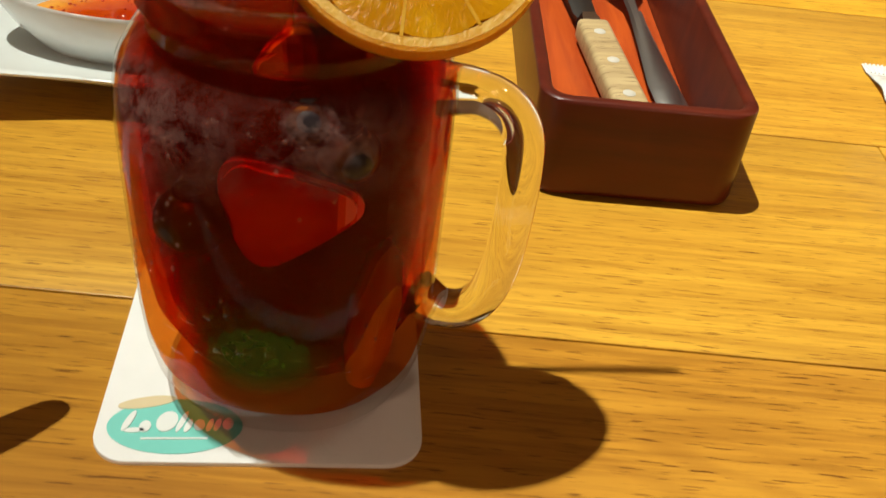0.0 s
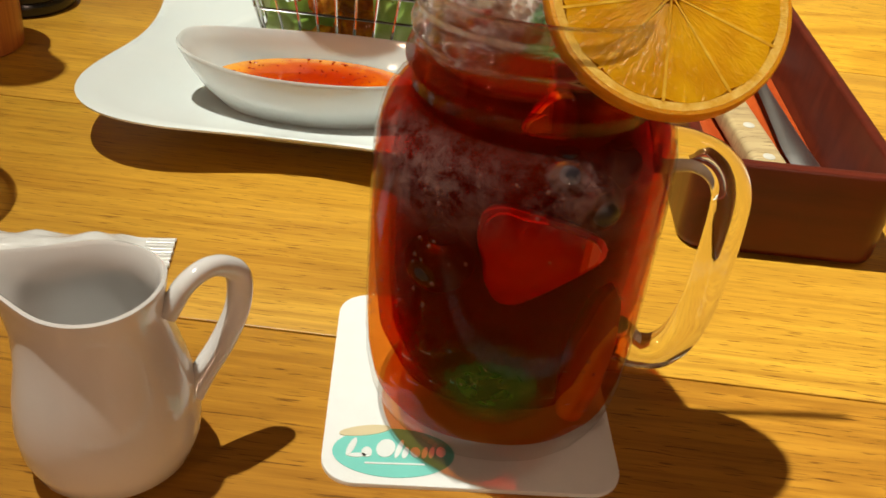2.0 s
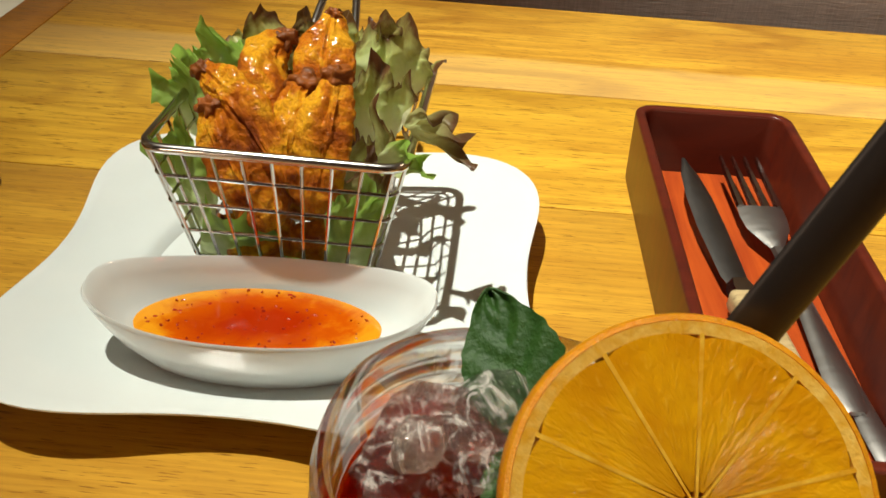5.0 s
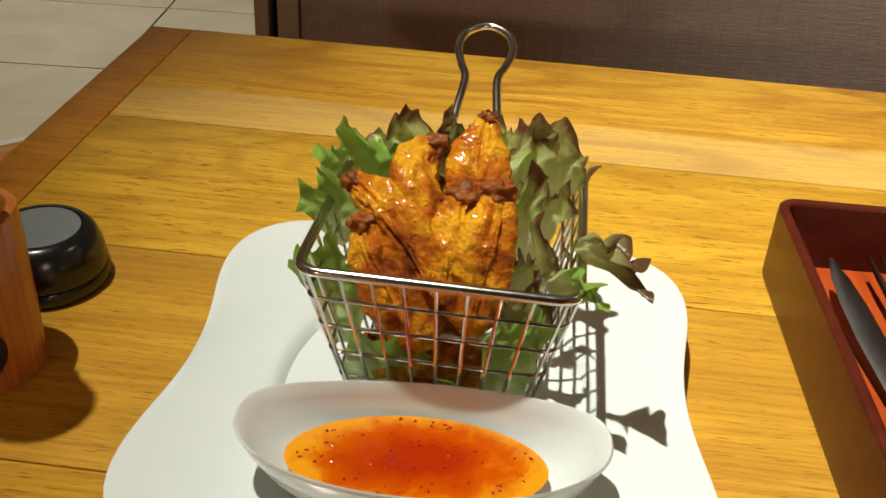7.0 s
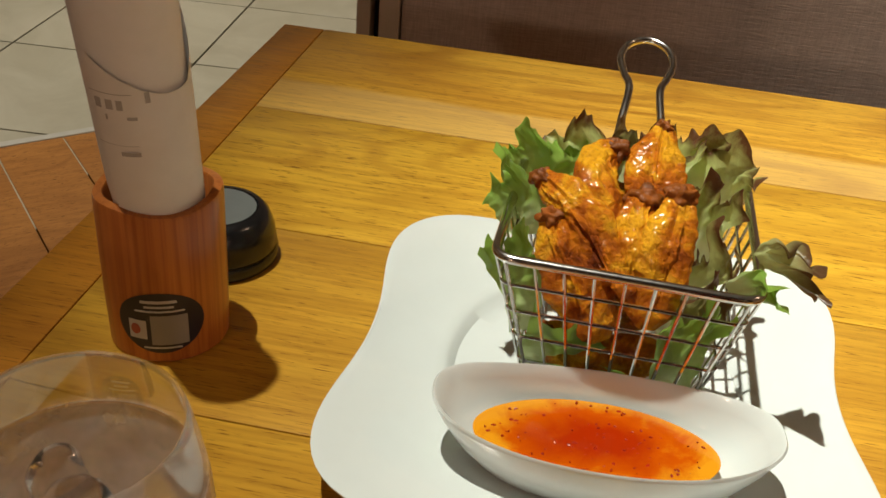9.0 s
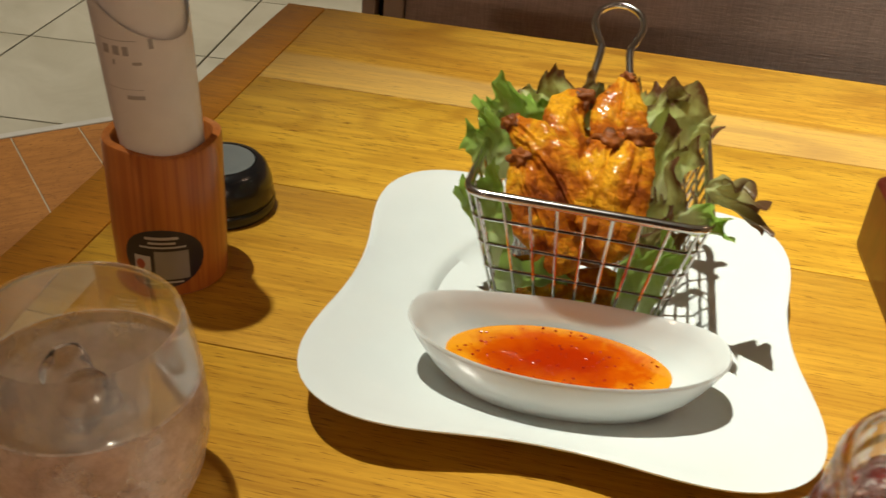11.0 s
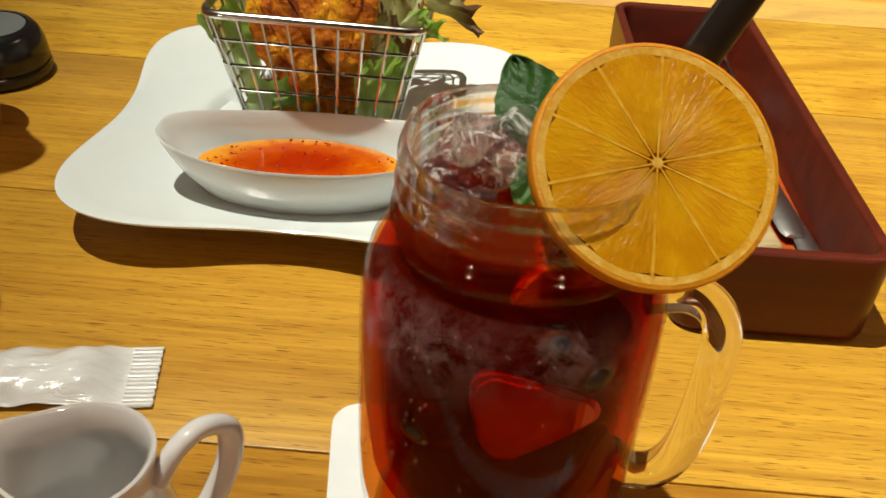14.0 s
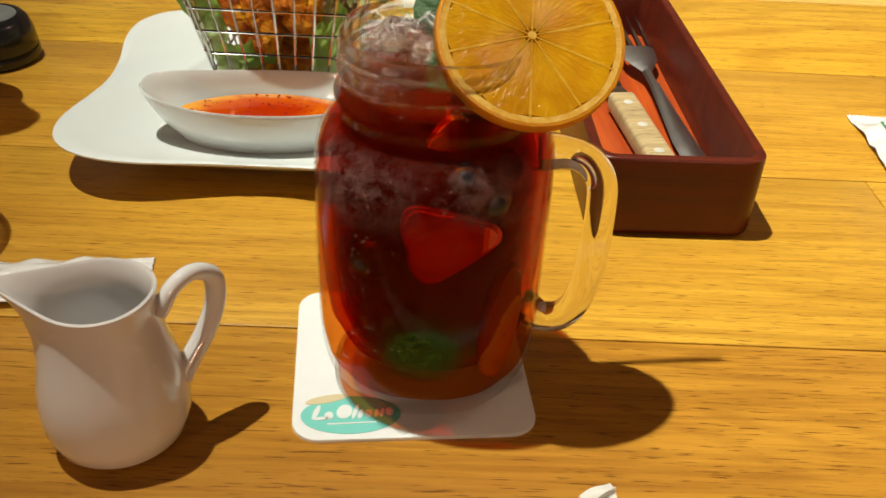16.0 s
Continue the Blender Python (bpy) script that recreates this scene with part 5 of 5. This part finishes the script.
sticker = part("sticker", on_cup(ellipse(0, 0, 0.0205, 0.0168, 40), 0.02905, ST_Z, ST_A), NAVY, holder, "dark navy round sticker")


def rect(x0, x1, y0, y1, n=4):
    pts = [(x0 + (x1 - x0) * k / n, y0) for k in range(n + 1)] + [(x1 + (x0 - x1) * k / n, y1) for k in range(n + 1)]
    return pts


for x0, x1, y0, y1 in [(-0.0085, 0.0080, 0.0112, 0.0128), (-0.0070, 0.0065, 0.0086, 0.0098), (-0.0115, 0.0115, 0.0062, 0.0072), (-0.0085, 0.0090, -0.0142, -0.0132)]:
    part("print_bar", on_cup(rect(x0, x1, y0, y1), 0.02925, ST_Z, ST_A), STICKER_INK, sticker)
part("print_square", on_cup(rect(-0.0150, -0.0065, -0.0090, 0.0015), 0.02925, ST_Z, ST_A), STICKER_INK, sticker)
part("print_mark", on_cup(ellipse(-0.0118, -0.0035, 0.0024, 0.0030, 16), 0.02940, ST_Z, ST_A), STICKER_RED, sticker)
part("print_panel", on_cup(rect(-0.0045, 0.0125, -0.0120, 0.0045), 0.02925, ST_Z, ST_A), STICKER_GREY, sticker)

roll = thing("rolled_receipt", "rolled white paper receipt standing in the bamboo holder", "receipt", pose(-0.1320, 0.3850, 0.0085, 9, 0.5, 0))


def roll_pt(u, v):
    a = -math.pi * 0.62 + u * math.pi * 3.1
    r = (0.0212 - 0.0016 * u) * (0.68 + 0.27 * min(v * 2.6, 1)) + 0.0022 * v
    top = 0.168 - 0.020 * (1 - u) * (1.2 + math.cos(a)) + (0.052 if u > 0.45 else 0.052 * max(0, u - 0.2) / 0.25)
    return (r * math.cos(a), r * math.sin(a), top * v)


part("paper", sheet(roll_pt, 110, 16, 0.00012), PAPER, roll)


def on_roll(x0, x1, z0, z1, r=0.02225, a0=-1.75):
    return sheet(lambda u, v: (r * math.cos(a0 + (x0 + (x1 - x0) * u) / r), r * math.sin(a0 + (x0 + (x1 - x0) * u) / r), z0 + (z1 - z0) * v), 6, 1)


for x0, x1, z0, z1 in [(-0.006, 0.012, 0.1350, 0.1353), (-0.004, -0.001, 0.128, 0.1325), (0.001, 0.004, 0.128, 0.1325), (0.0055, 0.0080, 0.128, 0.1325), (0.009, 0.013, 0.1235, 0.1250), (0.000, 0.0010, 0.1230, 0.1255), (0.004, 0.012, 0.1060, 0.1080), (-0.006, 0.012, 0.1110, 0.1112), (0.017, 0.019, 0.131, 0.136)]:
    part("faint_print", on_roll(x0, x1, z0, z1), GREY_INK, roll)
for x0, x1, z0, z1 in [(-0.009, -0.0075, 0.196, 0.203), (-0.0085, -0.0045, 0.196, 0.1972), (-0.0035, -0.0005, 0.196, 0.2000), (0.0025, 0.0070, 0.196, 0.2035), (0.0085, 0.0100, 0.196, 0.2025), (-0.001, 0.008, 0.1915, 0.1925), (-0.010, 0.002, 0.186, 0.1868)]:
    part("logo_stroke", on_roll(x0, x1, z0, z1, 0.0186, -1.75), INK, roll)

# ---- call button ----
button = thing("call_button", "round black table call button with grey rubber top", "call button", pose(-0.1340, 0.4480, 0))
part("base", lathe([(0, 0), (0.0295, 0), (0.0312, 0.0020), (0.0315, 0.0065), (0.0306, 0.0085)], 56), BLACK_PLASTIC, button)
part("shell", lathe([(0.0300, 0.0085), (0.0308, 0.0100), (0.0295, 0.0200), (0.0270, 0.0270), (0.0238, 0.0305), (0.0212, 0.0310), (0.0205, 0.0298), (0, 0.0298)], 56), BLACK_PLASTIC, button)
part("push_pad", lathe([(0.0200, 0.0299), (0.0200, 0.0308), (0.0150, 0.0316), (0.0120, 0.0310), (0, 0.0318)], 48), GREY_RUBBER, button, "grey translucent push pad")

# ---- water tumbler ----
GL_AT = Matrix.Translation((-0.0880, 0.2190, 0))
tumbler = thing("water_tumbler", "stemless clear glass of iced water, fogged with condensation", "glass", GL_AT)
T_OUT = [(0, 0.0010), (0.018, 0.0008), (0.0240, 0.0), (0.0285, 0.0020), (0.0345, 0.0110), (0.0390, 0.0220), (0.0415, 0.0350), (0.0420, 0.0450), (0.0412, 0.0580), (0.0405, 0.0630), (0.0392, 0.0720), (0.0366, 0.0840), (0.0355, 0.0878), (0.0348, 0.0884)]
T_IN = [(0.0341, 0.0878), (0.0352, 0.0838), (0.0377, 0.0718), (0.0390, 0.0630), (0.0396, 0.0580), (0.0403, 0.0450), (0.0398, 0.0352), (0.0373, 0.0228), (0.0328, 0.0124), (0.0260, 0.0066), (0, 0.0058)]
part("fogged_bowl", lathe(T_OUT[:10] + T_IN[3:], 80), FOGGED_GLASS, tumbler, "bowl fogged with condensation")
part("clear_rim", lathe(T_OUT[9:] + T_IN[:4], 80), NECK_GLASS, tumbler, "clear upper rim")
water = thing("iced_water", "clear iced water in the tumbler", "water", GL_AT)
part("water_body", lathe([(0, 0.0062), (0.0255, 0.0070), (0.0322, 0.0128), (0.0367, 0.0232), (0.0392, 0.0355), (0.0397, 0.0450), (0.0390, 0.0570), (0.0383, 0.0625), (0, 0.0620)], 64), WATER, water)
for n, (x, y, z, s) in enumerate([(0.004, -0.006, 0.056, 0.013), (-0.012, 0.008, 0.054, 0.011)]):
    ice_cube(GL_AT @ pose(x, y, z, 30 * n, 20 * n, 55 * n), s, ICE, "clear ice floating in the water", 20 + n * 2.7)

# ---- packets and straw sleeve ----


def packet(name, m, length, width, height, label, mat, crimp=0.011):
    """A soft film packet lying flat, with a ribbed crimped end at +x."""
    p = thing(name, label, "packet", m)

    def f(u, v, sign):
        x, s = -length / 2 + length * u, (v - 0.5) * 2
        puff = max(0.0, min(1.0, (length / 2 - crimp - x) / 0.016, (x + length / 2) / 0.016))
        puff = puff * puff * (3 - 2 * puff)
        w = width / 2 * (1 - 0.05 * puff + 0.02 * noise.noise(Vector((x * 60, s, 1))))
        hgt = 0.0006 + height * puff * (1 - abs(s) ** 2.6)
        wr = 0.0020 * puff * noise.noise(Vector((x * 90, s * 3, 5)))
        base = 0.0010 + height * 0.25 * puff
        return (x, s * w, max(base + sign * hgt * (0.75 if sign > 0 else 0.25) + wr, 0.0003 if sign < 0 else 0.0008))
    bm = joined(sheet(lambda u, v: f(u, v, 1), 70, 16), sheet(lambda u, v: f(u, v, -1), 70, 16))
    bmesh.ops.remove_doubles(bm, verts=bm.verts[:], dist=0.00001)
    part("film", bm, mat, p)
    strip = sheet(lambda u, v: (length / 2 - crimp + (crimp + 0.0005 * abs(math.sin(v * 24))) * u, width * (v - 0.5), 0.0016 + 0.0006 * math.sin(v * 2 * math.pi * int(width / 0.0022))), 2, 140, 0.0008)
    part("crimped_end", strip, mat, p, "ribbed crimped end")
    return p


packet("wet_towel_packet", pose(-0.0385, 0.1825, 0, 0, 0, 9), 0.160, 0.0340, 0.0075, "white plastic film wet-towel packet with crimped end", POLY)
side = packet("printed_packet", pose(0.4565, 0.3495, 0, 0, 0, 86.5), 0.120, 0.034, 0.0080, "white packet with faded green print on the table", POLY)
for y0, y1 in ((-0.010, -0.002), (0.002, 0.006)):
    part("print_bar", sheet(lambda u, v: (-0.02 + 0.055 * u, y0 + (y1 - y0) * v, 0.0098), 4, 2, 0.0002), GREEN_INK, side)

sleeve = thing("straw_sleeve", "white paper straw sleeve with green Japanese lettering", "straw sleeve", pose(0.1438, 0.0386, 0, 0, 0, 16.5))
part("paper_tube", sheet(lambda u, v: (-0.095 + 0.187 * u, 0.0059 * math.cos(2 * math.pi * v) * (1 - 0.35 * max(0, (u - 0.9) / 0.1)), 0.0031 + (0.0030 - 0.0010 * max(0, (u - 0.92) / 0.08)) * math.sin(2 * math.pi * v) + 0.0004 * noise.noise(Vector((u * 30, v * 3, 2)))), 60, 20), SLEEVE, sleeve)
part("twisted_end", sheet(lambda u, v: (0.0885 + 0.013 * u, (v - 0.5) * (0.0095 + 0.0050 * u) + 0.0012 * math.sin(v * 20), 0.0034 + 0.0045 * u * abs(v - 0.4) + 0.0016 * math.sin(v * 13 + u * 4)), 8, 20, 0.0003), SLEEVE, sleeve)


def lettering(body, size, m, mat, parent, depth=0.00005):
    cu = bpy.data.curves.new("lettering", "FONT")
    cu.body, cu.size, cu.extrude, cu.align_y = body, size, depth, "CENTER"
    tmp = bpy.data.objects.new("lettering", cu)
    scene.collection.objects.link(tmp)
    dg = bpy.context.evaluated_depsgraph_get()
    me = bpy.data.meshes.new_from_object(tmp.evaluated_get(dg))
    bpy.data.objects.remove(tmp)
    me.materials.clear()
    me.materials.append(mat)
    ob = new("lettering", me)
    ob.parent, ob.matrix_local = parent, m
    return ob


lettering("ストローを使用しています", 0.0080, pose(-0.038, 0.0004, 0.0064), GREEN_INK, sleeve)

# ---- floor boards and tiles ----
U = Vector((math.cos(radians(43.5)), math.sin(radians(43.5)), 0))
V = Vector((-U.y, U.x, 0))
ORG = Vector((-1.06, 1.905, FLOOR_Z))
turn = Matrix.Translation(ORG) @ pose(0, 0, 0, 0, 0, 43.5)
board_mesh = None
for k in range(-14, 14):
    off = 0.078
    m = turn @ Matrix.Translation((off + 0.15 * k, 0, 0))
    if board_mesh is None:
        first = part("floor_board", box(0.0015, 0.1485, -2.9, -0.0125, -0.012, 0, 0.001, 1), FLOOR_BOARD, floor)
        board_mesh = first.data
        first.matrix_local = m
    else:
        b = new("floor_board", board_mesh)
        b.parent, b.matrix_local = floor, m
tile_mesh = None
for i in range(-8, 9):
    for j in range(-8, 9):
        m = Matrix.Translation((-1.53, 2.345, FLOOR_Z)) @ pose(0, 0, 0, 0, 0, 4) @ Matrix.Translation((0.52 * i, 0.52 * j, 0))
        c = m @ Vector((0.26, 0.26, 0)) - ORG
        if c.dot(V) < -0.30 or abs((m @ Vector((0.26, 0.26, 0))).x) > 3.0 or (m @ Vector((0.26, 0.26, 0))).y > 3.3:
            continue
        if tile_mesh is None:
            first = part("floor_tile", box(0.003, 0.517, 0.003, 0.517, -0.0135, -0.002, 0.001, 1), TILE, floor)
            tile_mesh = first.data
            first.matrix_local = m
        else:
            b = new("floor_tile", tile_mesh)
            b.parent, b.matrix_local = floor, m
